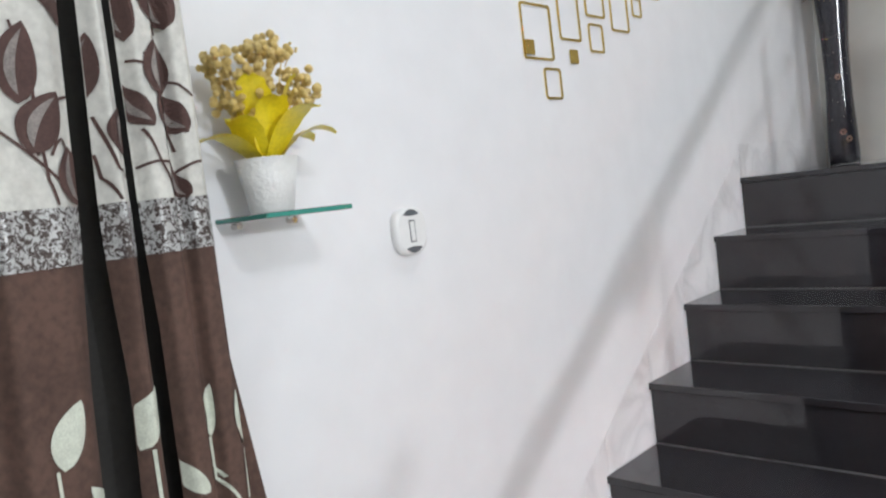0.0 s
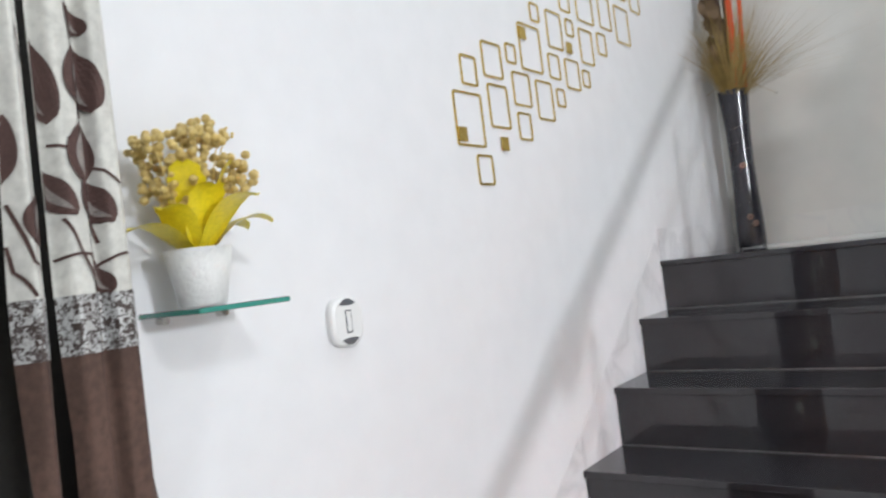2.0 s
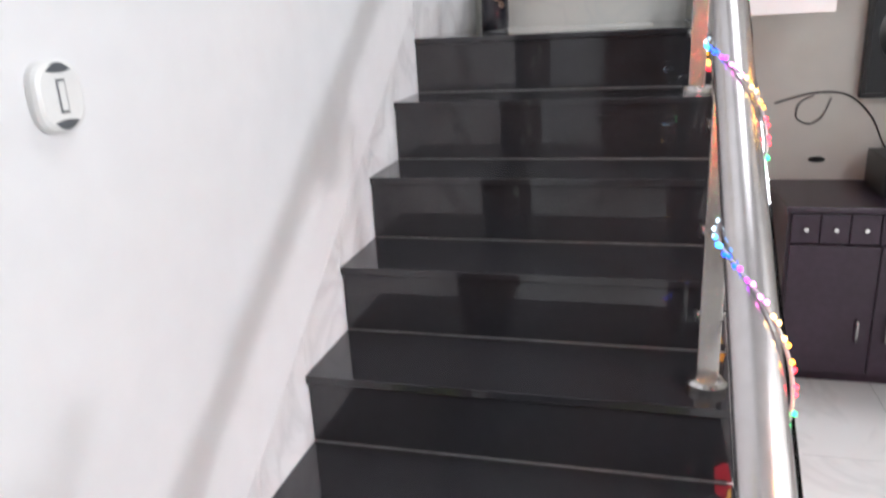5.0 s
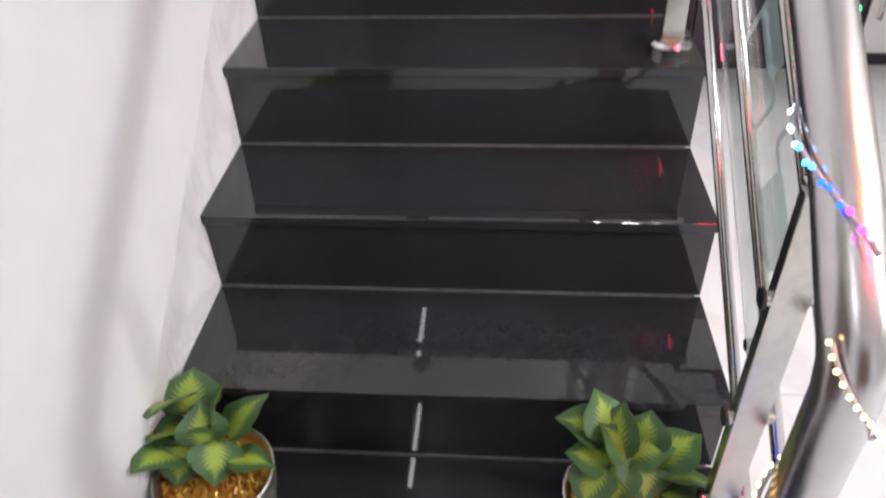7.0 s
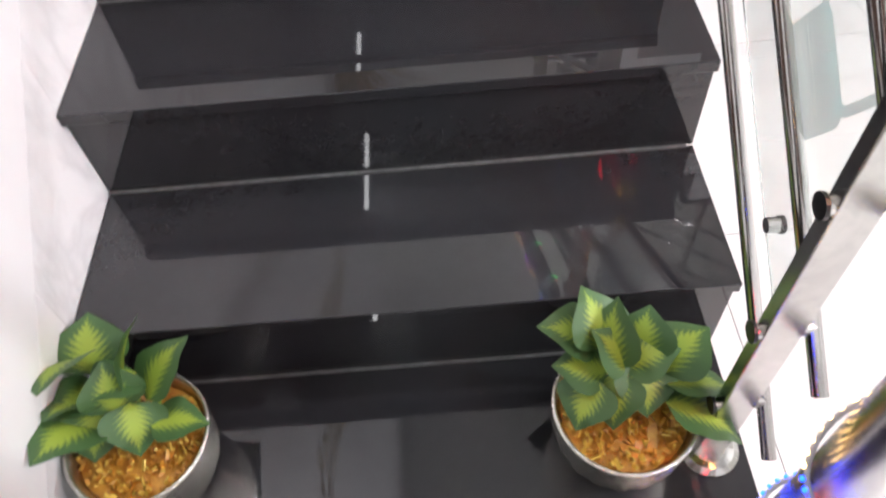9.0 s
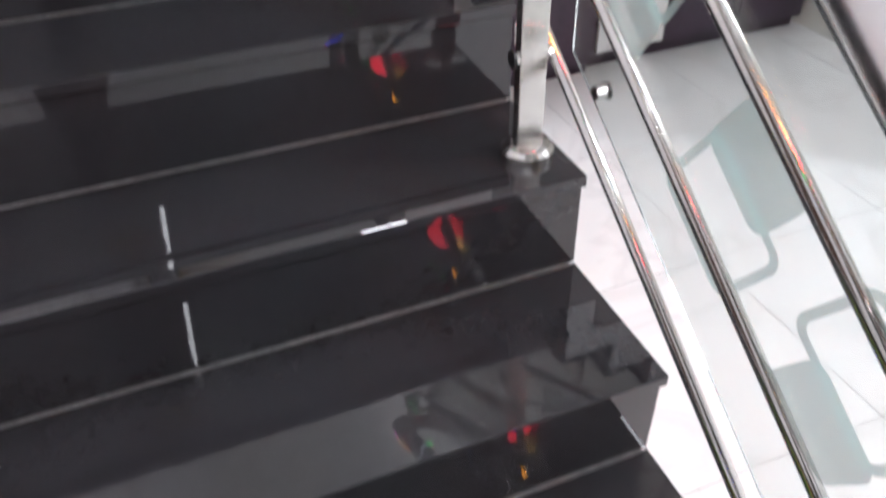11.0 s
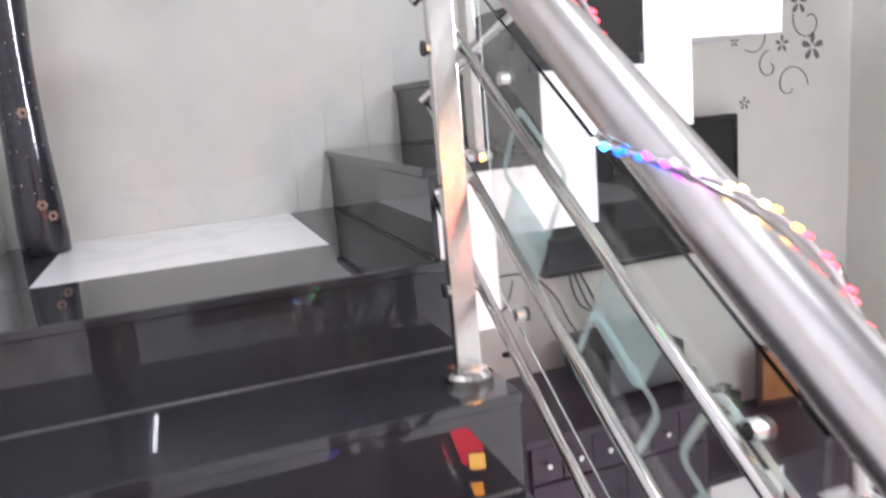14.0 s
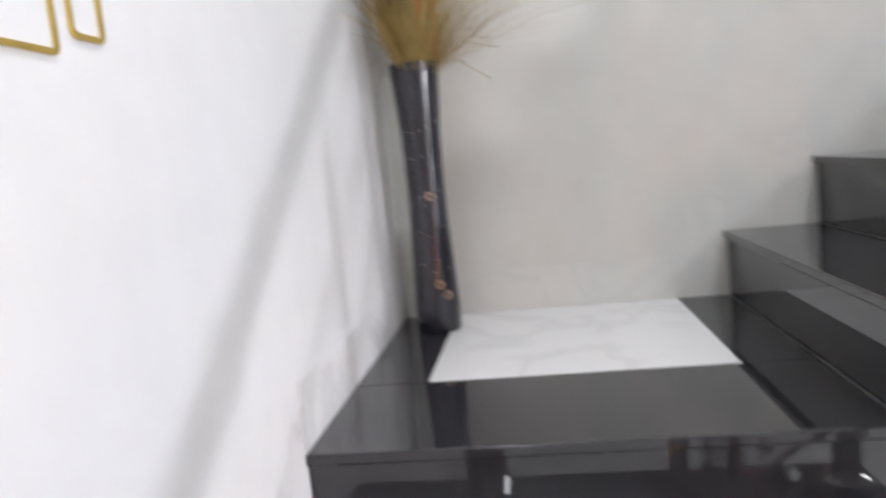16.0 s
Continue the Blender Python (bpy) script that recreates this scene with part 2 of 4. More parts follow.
def staircase():
    s = thing("staircase", (0, 0, 0), "black granite staircase with a landing and white painted concrete sides", "stairs")
    s["kind"] = "structure"
    # concrete body of the lower flight, in one stepped mesh
    bm = bmesh.new()
    for k in range(1, 8):
        add_box(bm, (0.001, (k - 1) * G + 0.012, 0.0), (W - 0.004, k * G + 0.011, k * H - 0.02))
    add_box(bm, (0.001, 7 * G + 0.012, 8 * H - 0.16), (W - 0.004, Y1 - 0.001, 8 * H - 0.02))
    add_box(bm, (0.001, 7 * G + 0.012, 7 * H - 0.3), (W - 0.004, 7 * G + 0.14, 8 * H - 0.16))
    part("flight_body", bm, PAINT, s, "white painted concrete")
    for k in range(1, 9):
        y = (k - 1) * G
        part("riser", boxm((0.002, y, (k - 1) * H + (0.002 if k > 1 else 0.001)), (W - 0.001, y + 0.0115, k * H - 0.0205)), GRANITE, s)
        if k < 8:
            part("tread", boxm((0.002, y - 0.012, k * H - 0.02), (W, y + G - 0.001, k * H), 0.0015), GRANITE, s)
            part("joint", boxm((0.004, y + G - 0.006, k * H + 0.0002), (W - 0.012, y + G - 0.0005, k * H + 0.0035)), JOINT, s)
    # landing: black border with white inset
    z = 8 * H
    ya = 7 * G - 0.012
    part("landing_border", boxm((0.002, ya, z - 0.02), (W, ya + 0.355, z), 0.003), GRANITE, s)
    part("landing_border", boxm((0.002, ya + 0.356, z - 0.02), (0.155, Y1 - 0.002, z)), GRANITE, s)
    part("landing_border", boxm((0.778, ya + 0.356, z - 0.02), (W, Y1 - 0.002, z)), GRANITE, s)
    part("landing_inset", boxm((0.156, ya + 0.356, z - 0.02), (0.777, Y1 - 0.002, z)), TILE, s, "white marble slab")
    # upper flight: folded plate
    up = [(W - 0.011, 8 * H - 0.16), (W - 0.011, 8 * H - 0.02), (X9 + 0.012, 8 * H - 0.02)]
    low = []
    for i in range(7):
        k, x = 9 + i, X9 + i * G2
        up += [(x + 0.012, k * H - 0.02), (x + G2 + 0.012, k * H - 0.02)]
        low += [(x + 0.13, k * H - 0.155), (x + G2 + 0.13, k * H - 0.155)]
    up[0] = (X9 + 0.13, 8 * H - 0.16)
    up[1:3] = [(W - 0.0105, 8 * H - 0.16), (W - 0.0105, 8 * H - 0.02), (X9 + 0.012, 8 * H - 0.018)]
    ring = up[1:] + low[::-1] + [up[0]]
    bm = bmesh.new()
    va = [bm.verts.new((x, YF, z)) for x, z in ring]
    vb = [bm.verts.new((x, Y1 - 0.001, z)) for x, z in ring]
    n = len(ring)
    for a in range(n):
        bm.faces.new((va[a], va[(a + 1) % n], vb[(a + 1) % n], vb[a]))
    bm.faces.new(va[::-1])
    bm.faces.new(vb)
    bmesh.ops.recalc_face_normals(bm, faces=bm.faces)
    part("folded_flight_body", bm, PAINT, s, "white painted folded concrete")
    for i in range(7):
        k = 9 + i
        x = X9 + i * G2
        part("riser", boxm((x, YF + 0.001, (k - 1) * H + 0.001), (x + 0.0115, Y1 - 0.002, k * H - 0.0205)), GRANITE, s)
        part("tread", boxm((x - 0.012, YF - 0.006, k * H - 0.02), (x + G2 - 0.001, Y1 - 0.002, k * H), 0.003), GRANITE, s)
        part("joint", boxm((x - 0.005, YF + 0.004, (k - 1) * H + 0.0002), (x - 0.0005, Y1 - 0.006, (k - 1) * H + 0.003)), JOINT, s)
    return s


staircase()

# ---- railing ----
XP, XH = 0.90, 0.893
S = H / G
SH, OH = 0.718, 0.906
PIPES = (0.29, 0.475, 0.688)
LED_COLORS = [("white", (0.30, 0.40, 0.48)), ("cyan", (0.04, 0.35, 1.0)), ("blue", (0.005, 0.05, 1.0)), ("magenta", (0.55, 0.03, 1.0)),
              ("pink", (1.0, 0.20, 0.75)), ("warm", (1.0, 0.62, 0.22)), ("amber", (1.0, 0.36, 0.04)), ("red", (1.0, 0.03, 0.05)), ("green", (0.02, 1.0, 0.2))]
LED_MATS = [glow("led_" + n, c, 9) for n, c in LED_COLORS]
ROPE = material("clear_plastic_rope", (0.5, 0.5, 0.52), 0.2)
FROST = bpy.data.materials.new("frosted_glass_motif")
FROST.use_nodes = True
_b = FROST.node_tree.nodes["Principled BSDF"]
_b.inputs["Base Color"].default_value = (0.56, 0.70, 0.69, 1)
_b.inputs["Roughness"].default_value = 0.5
_b.inputs["Alpha"].default_value = 0.66


def clamp_set(parent, y, zs, x0, x1):
    for zz in zs:
        c = part("clamp", tubem([(x0, y, zz), (x1, y, zz)], 0.0095, 14), STEEL, parent, smooth=False)
        part("cap", tubem([(x0 - 0.004, y, zz), (x0, y, zz)], 0.013, 14), BLACKP, c, "black rubber cap")


def railing():
    r = thing("stair_railing", (XP, 0, 0), "polished stainless steel stair railing with flat posts and three thin pipes", "railing")
    for k in (1, 4, 7):
        y = (k - 1) * G + 0.082
        z = k * H
        p = part("post", boxm((-0.022, y - 0.010, z), (0.022, y + 0.010, z + 0.715), 0.002), STEEL_F, r, "flat brushed steel post")
        part("post_cover", lathem([(0.043, 0.0005), (0.043, 0.014), (0.035, 0.021), (0.026, 0.023)], (0, y, z), 24), STEEL, p)
        part("saddle_rod", tubem([(0, y, z + 0.714), (-0.004, y, SH * y + OH - 0.02)], 0.007, 10), STEEL, p)
        part("saddle", boxm((-0.018, y - 0.02, z + 0.714), (0.018, y + 0.02, z + 0.719), 0.001), STEEL, p)
        clamp_set(p, y, [S * y + o for o in PIPES], -0.028, 0.036)
    for o in PIPES:
        y0, y1 = 0.02, 7 * G + 0.02
        part("pipe", tubem([(0.036, y0, S * y0 + o), (0.036, y1, S * y1 + o)], 0.0095, 14), STEEL, r, smooth=True)
    o = OH
    h = XH - XP
    pts = [(h + 0.008, -0.088, 0.0), (h + 0.004, -0.088, 0.775), (h + 0.002, -0.083, 0.812), (h, -0.066, 0.840), (h, -0.03, SH * -0.03 + o - 0.014), (h, 0.03, SH * 0.03 + o), (h, 7 * G + 0.03, SH * (7 * G + 0.03) + o), (h + 0.03, 7 * G + 0.06, SH * (7 * G + 0.05) + o + 0.01), (h + 0.1, 7 * G + 0.062, SH * (7 * G + 0.05) + o + 0.05)]
    part("handrail", tubem(pts, 0.032, 28), STEEL_H, r, "wide polished steel handrail tube", smooth=True)
    part("newel_cover", lathem([(0.05, 0.0005), (0.05, 0.012), (0.03, 0.02)], (h, -0.085, 0), 24), STEEL, r)
    return r


railing()


def upper_railing():
    r = thing("upper_stair_railing", (X9, YF + 0.04, 8 * H), "polished stainless steel railing along the folded upper flight", "railing")
    S2 = H / G2
    for k in (9, 12, 15):
        x = (k - 9) * G2 + 0.12
        z = (k - 8) * H
        p = part("post", boxm((x - 0.010, -0.02, z), (x + 0.010, 0.02, z + 0.715), 0.002), STEEL_F, r, "flat brushed steel post")
        part("post_cover", lathem([(0.043, 0.0005), (0.043, 0.014), (0.035, 0.021), (0.026, 0.023)], (x, 0, z), 24), STEEL, p)
        for o in (0.30, 0.48, 0.66):
            part("clamp", tubem([(x, -0.045, S2 * x + o), (x, 0.03, S2 * x + o)], 0.0095, 12), STEEL, p)
    for o in (0.30, 0.48, 0.66):
        part("pipe", tubem([(0.0, -0.04, o), (1.7, -0.04, S2 * 1.7 + o)], 0.0095, 12), STEEL, r, smooth=True)
    part("handrail", tubem([(0.075, 0.014, 0.86), (1.7, 0.0, S2 * 1.7 + 0.86)], 0.030, 24), STEEL_H, r, "wide polished steel handrail tube", smooth=True)


upper_railing()


def rounded_rect(cy, cz, w, h, rad, ang, n=5):
    """Points of a rounded rectangle in the plane of y and z, turned by ang."""
    out = []
    for sx, sz, a0 in ((1, 1, 0), (-1, 1, 90), (-1, -1, 180), (1, -1, 270)):
        for i in range(n + 1):
            a = radians(a0 + 90 * i / n)
            out.append((sx * (w / 2 - rad) + rad * math.cos(a), sz * (h / 2 - rad) + rad * math.sin(a)))
    c, s = math.cos(ang), math.sin(ang)
    return [(cy + u * c - v * s, cz + u * s + v * c) for u, v in out]


def glass_panel(y0, y1, label, motifs):
    g = thing("railing_glass_screen", (0.948, y0, 0), label, "glass screen", "glass panels of the railing")
    bm = bmesh.new()
    ring = [(0, S * y0 + 0.33), (y1 - y0, S * y1 + 0.33), (y1 - y0, S * y1 + 0.80), (0, S * y0 + 0.80)]
    va = [bm.verts.new((-0.003, y, z)) for y, z in ring]
    vb = [bm.verts.new((0.003, y, z)) for y, z in ring]
    for a in range(4):
        bm.faces.new((va[a], va[(a + 1) % 4], vb[(a + 1) % 4], vb[a]))
    bm.faces.new(va[::-1])
    bm.faces.new(vb)
    bmesh.ops.recalc_face_normals(bm, faces=bm.faces)
    pane = part("pane", bm, GLASS, g, "clear glass with green edges")
    pane.visible_shadow = False
    ang = math.atan(S)
    for u, o, w, h, full in motifs:
        y = y0 + (y1 - y0) * u
        pts = rounded_rect(y - y0, S * y + o, w, h, 0.022, ang)
        bm = bmesh.new()
        if full:
            bm.faces.new([bm.verts.new((0.0042, a, b)) for a, b in pts])
        else:
            ins = rounded_rect(y - y0, S * y + o, w - 0.024, h - 0.024, 0.013, ang)
            va = [bm.verts.new((0.0042, a, b)) for a, b in pts]
            vb = [bm.verts.new((0.0042, a, b)) for a, b in ins]
            for a in range(len(pts)):
                bm.faces.new((va[a], va[(a + 1) % len(pts)], vb[(a + 1) % len(pts)], vb[a]))
        m = part("frosted_square", bm, FROST, pane, "frosted rounded square")
        m.visible_shadow = False
    for u in (0.12, 0.88):
        y = y0 + (y1 - y0) * u
        for o in (0.36, 0.72):
            c = part("glass_clip", tubem([(-0.012, y - y0, S * y + o), (0.0075, y - y0, S * y + o)], 0.010, 14), STEEL, g)
            part("pad", tubem([(0.008, y - y0, S * y + o), (0.013, y - y0, S * y + o)], 0.012, 14), BLACKP, c, "black rubber pad")


MOTIFS = [(0.15, 0.63, 0.17, 0.13, False), (0.20, 0.51, 0.13, 0.10, True), (0.45, 0.61, 0.13, 0.10, True), (0.50, 0.50, 0.17, 0.13, False), (0.78, 0.63, 0.17, 0.13, False), (0.84, 0.51, 0.13, 0.10, True)]
glass_panel(0.15, 0.83, "clear glass panel with frosted rounded squares behind the lower pipes", MOTIFS)
glass_panel(0.94, 1.60, "clear glass panel with frosted rounded squares between the upper posts", MOTIFS)


def led_string():
    s = thing("led_string_light", (XH, 0, 0), "colour-changing LED rope wound round the steel handrail", "string lights")
    bms = [bmesh.new() for _ in LED_MATS]
    rope, R0, pitch = [], 0.0385, 0.338
    up = Vector((0, -SH, 1)).normalized()
    shift = (4.0, 3.0, 1.5, 0.4, 0.0, 0.0, 0.0)
    total = int(1.94 / pitch * 60)
    for i in range(total):
        w = i / 60.0
        fr = w % 1.0
        # the rope lies slowly over the top and comes back quickly below
        if fr < 0.72:
            ph, adv = fr / 0.72, fr / 0.72 * 0.66
            ang = math.pi * 1.12 - (math.pi * 1.17) * ph
        else:
            ph = (fr - 0.72) / 0.28
            adv = 0.66 + 0.34 * ph
            ang = -0.05 * math.pi - 0.83 * math.pi * ph
        yy = 1.783 - (math.floor(w) + adv) * pitch
        c = Vector((0, yy, SH * yy + OH))
        d = Vector((1, 0, 0)) * math.cos(ang) + up * math.sin(ang)
        rope.append(c + d * R0)
        if yy < -0.03:
            break
        ci = min(7, int(fr * 8 / 0.72 + shift[min(6, int(w))])) if fr < 0.72 else 8 if fr < 0.86 else 0
        if i % 2 == 0:
            across = Vector((0, 1, SH)).normalized() * (0.0032 if i % 4 else -0.0032)
            bmesh.ops.create_icosphere(bms[ci], subdivisions=1, radius=0.0036, matrix=Matrix.Translation(c + d * (R0 + 0.0035) + across))
    n = len(rope)
    # round the newel
    for i in range(1, 130):
        w = i / 30.0
        z = 0.86 - 0.30 * w if w < 1 else 0.56 - 0.16 * (w - 1)
        a = math.pi + 2 * math.pi * w
        if z < 0.04:
            break
        p = Vector((0.005 + math.cos(a) * R0, -0.088 + math.sin(a) * R0, z))
        rope.append(p)
        bmesh.ops.create_icosphere(bms[(5, 2, 7, 2, 5)[int(w)]], subdivisions=1, radius=0.0030, matrix=Matrix.Translation(p + Vector((math.cos(a), math.sin(a), 0)) * 0.0035))
    part("rope", tubem(rope[:n], 0.0028, 6), ROPE, s, "thin clear plastic rope", smooth=True)
    part("rope", tubem(rope[n:], 0.0028, 6), ROPE, s, "thin clear plastic rope", smooth=True)
    for (nm, _), bm, m in zip(LED_COLORS, bms, LED_MATS):
        part("led_bead", bm, m, s, nm + " LED beads", kind="stuff")


led_string()

# ---- marble skirting ----


def skirting():
    s = thing("marble_skirting", (0, 0, 0), "pale veined marble skirting tiles stepping up along the walls", "skirting")
    s["kind"] = "structure"
    for k in range(1, 8):
        y = (k - 1) * G
        bm = bmesh.new()
        ring = [(y + 0.002, k * H + 0.0005), (y + G - 0.002, k * H + 0.0005), (y + G - 0.002, (k + 1) * H + 0.10), (y + 0.002, k * H + 0.10)]
        va = [bm.verts.new((0.0003, a, c)) for a, c in ring]
        vb = [bm.verts.new((0.0008, a, c)) for a, c in ring]
        for a in range(4):
            bm.faces.new((va[a], va[(a + 1) % 4], vb[(a + 1) % 4], vb[a]))
        bm.faces.new(vb)
        bmesh.ops.recalc_face_normals(bm, faces=bm.faces)
        part("skirting_tile", bm, SKIRT, s)
    z = 8 * H
    part("skirting_tile", boxm((0.001, 7 * G, z + 0.0005), (0.003, Y1 - 0.001, z + 0.12)), SKIRT, s)
    part("skirting_tile", boxm((0.008, Y1 - 0.0022, z + 0.0005), (0.40, Y1 - 0.001, z + 0.12)), SKIRT_B, s)
    part("skirting_tile", boxm((0.402, Y1 - 0.0022, z + 0.0005), (X9 - 0.11, Y1 - 0.001, z + 0.12)), SKIRT_B, s)
    for i in range(6):
        k, x = 9 + i, X9 + i * G2
        part("skirting_tile", boxm((x - 0.108, Y1 - 0.0022, (k - 1) * H + 0.0005), (x - 0.002, Y1 - 0.001, k * H + 0.12)), SKIRT_B, s)
        part("skirting_tile", boxm((x, Y1 - 0.0022, k * H + 0.0005), (x + G2 - 0.11, Y1 - 0.001, k * H + 0.12)), SKIRT_B, s)


skirting()

# ---- curtain ----
VALLEYS = ((-0.346, 0.022, 0.010), (-0.408, 0.03, 0.016), (-0.466, 0.03, 0.026), (-0.60, 0.03, 0.020), (-0.69, 0.05, 0.014), (-0.80, 0.05, 0.018), (-0.90, 0.08, 0.014), (-1.0, 0.085, 0.016))


def cloth_x(y, z):
    x = 0.118 + 0.008 * math.sin(y * 31 + z * 1.3)
    for v, deep, wide in VALLEYS:
        c = v + (z - 1.5) * (0.04 if v < -0.42 else 0.01)
        x -= deep * math.exp(-abs((y - c) / wide) ** 3)
    e = max(0.0, y + 0.315) / 0.02
    return max(0.008, x - 0.03 * min(1.5, e) ** 2)


def shade_slits(z):
    """The two slits, as (low y, high y), cut into the cloth to stand for dark shade in deep folds."""
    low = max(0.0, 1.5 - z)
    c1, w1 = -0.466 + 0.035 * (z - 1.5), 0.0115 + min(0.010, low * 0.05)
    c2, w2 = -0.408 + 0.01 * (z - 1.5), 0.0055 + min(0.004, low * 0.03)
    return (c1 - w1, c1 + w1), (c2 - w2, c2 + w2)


def in_shade_slit(y, z):
    return any(a < y < b for a, b in shade_slits(z))


def edge_y(z):
    return -0.284 - 0.022 * (z - 1.2) / 0.6 + 0.075 * max(0.0, 1.47 - z)


CLOTH_W = material("off_white_curtain_cloth", (0.62, 0.61, 0.56), 0.85, 0, 9, 0.25, bump=0.4)
CLOTH_B = material("brown_curtain_cloth", (0.105, 0.060, 0.045), 0.9, 0, 10, 0.4, bump=0.5)
# near-black colour that paints the shade deep between the pleats
FOLD_SHADE = material("dark_fold_shade", (0.030, 0.028, 0.025), 0.9, 0, 12, 0.3)
LEAF_B = material("printed_brown_leaf", (0.085, 0.045, 0.038), 0.85, 0, 25, 0.3, bump=0.3)
LEAF_G = material("printed_grey_leaf", (0.27, 0.24, 0.22), 0.85, 0, 40, 0.5)
LEAF_W = material("printed_pale_leaf", (0.60, 0.63, 0.53), 0.85, 0, 40, 0.25)
SEQUIN = bpy.data.materials.new("silver_sequin_band")
SEQUIN.use_nodes = True
_nt = SEQUIN.node_tree
_b = _nt.nodes["Principled BSDF"]
_b.inputs["Roughness"].default_value = 0.35
_b.inputs["Metallic"].default_value = 0.1
_tc = _nt.nodes.new("ShaderNodeTexCoord")
_v = _nt.nodes.new("ShaderNodeTexNoise")
_v.inputs["Scale"].default_value, _v.inputs["Detail"].default_value, _v.inputs["Distortion"].default_value = 120, 3, 1.5
_r = _nt.nodes.new("ShaderNodeValToRGB")
_r.color_ramp.elements[0].position, _r.color_ramp.elements[0].color = 0.44, (0.05, 0.035, 0.03, 1)
_r.color_ramp.elements[1].position, _r.color_ramp.elements[1].color = 0.56, (0.46, 0.46, 0.45, 1)
_nt.links.new(_tc.outputs["Object"], _v.inputs["Vector"])
_nt.links.new(_v.outputs["Fac"], _r.inputs["Fac"])
_nt.links.new(_r.outputs["Color"], _b.inputs["Base Color"])


def curtain():
    c = thing("curtain", (0, 0.006, 0), "brown and white pleated curtain with leaf print and sequin band", "curtain")

    def sheet(z0, z1, mat, name, off, label):
        bm = bmesh.new()
        nz = max(2, int((z1 - z0) / 0.02))
        # three strips of cloth, parted by the two slits that stand for fold shade
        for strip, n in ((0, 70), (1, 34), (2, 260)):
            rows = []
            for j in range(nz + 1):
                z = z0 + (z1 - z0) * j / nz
                (a1, b1), (a2, b2) = shade_slits(z)
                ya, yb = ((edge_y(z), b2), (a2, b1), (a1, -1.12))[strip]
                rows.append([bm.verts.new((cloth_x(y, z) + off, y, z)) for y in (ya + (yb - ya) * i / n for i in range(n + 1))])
            for a, b in zip(rows, rows[1:]):
                for i in range(n):
                    bm.faces.new((a[i], b[i], b[i + 1], a[i + 1]))
        bmesh.ops.recalc_face_normals(bm, faces=bm.faces)
        return part(name, bm, mat, c, label, smooth=True)

    sheet(1.535, 2.35, CLOTH_W, "upper_cloth", 0.0, "off-white cloth with brown leaves")
    sheet(1.465, 1.537, SEQUIN, "sequin_band", 0.0015, "grey and silver sequin band")
    # dark sheet behind the slits, put there as the folds' shade
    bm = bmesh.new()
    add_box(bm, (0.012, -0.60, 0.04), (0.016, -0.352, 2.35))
    part("fold_shade_sheet", bm, FOLD_SHADE, c, "dark sheet standing for shade between the folds")
    sheet(0.04, 1.467, CLOTH_B, "lower_cloth", 0.0, "brown cloth with pale leaves")

    def leaf(y, z, ln, ang, wide, mat, off=0.0034, half=0):
        """A pointed leaf laid on the cloth; half: only one side of its rib."""
        bm = bmesh.new()
        n = 12

        def on_strip(yy, zz):
            (a1, b1), (a2, b2) = shade_slits(zz)
            mid = y - 0.5 * (0.035 * (z - zz))
            if y > (shade_slits(z)[1][0] + shade_slits(z)[1][1]) / 2:
                lo, hi = b2, edge_y(zz) - 0.002
            elif mid > (shade_slits(z)[0][0] + shade_slits(z)[0][1]) / 2:
                lo, hi = b1, a2
            else:
                lo, hi = -2.0, a1
            return min(max(yy, lo), hi)
        ca, sa = math.cos(radians(ang)), math.sin(radians(ang))
        lines = []
        for s in (-1, -0.83, -0.66, -0.5, -0.33, -0.16, 0, 0.16, 0.33, 0.5, 0.66, 0.83, 1):
            if half and s * half < 0:
                continue
            line = []
            for i in range(n + 1):
                t = i / n
                u = (t - 0.5) * ln
                v = s * wide * ln * math.sin(math.pi * t ** 0.8) ** 0.8 + 0.06 * ln * math.sin(math.pi * t)
                yy, zz = y + u * ca - v * sa, z + u * sa + v * ca
                yy = on_strip(yy, zz)
                line.append(bm.verts.new((cloth_x(yy, zz) + off, yy, zz)))
            lines.append(line)
        for a, b in zip(lines, lines[1:]):
            for i in range(n):
                bm.faces.new((a[i], a[i + 1], b[i + 1], b[i]))
        part("printed_leaf", bm, mat, c)

    def stem(pts, w, mat):
        bm = bmesh.new()
        fine = []
        for a, b in zip(pts, pts[1:]):
            for i in range(6):
                fine.append((a[0] + (b[0] - a[0]) * i / 6, a[1] + (b[1] - a[1]) * i / 6 + 0.004 * math.sin(math.pi * i / 6)))
        fine.append(pts[-1])
        # the longest run that lies on one strip of cloth
        runs = [[]]
        for q in fine:
            if in_shade_slit(*q):
                runs.append([])
            else:
                runs[-1].append(q)
        fine = max(runs, key=len)
        if len(fine) < 3:
            bm.free()
            return
        prev = None
        for i, (y, z) in enumerate(fine):
            q = fine[min(i + 1, len(fine) - 1)]
            p = fine[max(i - 1, 0)]
            d = Vector((q[0] - p[0], q[1] - p[1])).normalized() * w
            cur = []
            for s in (-1, 1):
                yy, zz = y - d.y * s, z + d.x * s
                cur.append(bm.verts.new((cloth_x(min(yy, edge_y(zz) - 0.002), zz) + 0.0030, min(yy, edge_y(zz) - 0.002), zz)))
            if prev:
                bm.faces.new((prev[0], prev[1], cur[1], cur[0]))
            prev = cur
        part("printed_stem", bm, mat, c)

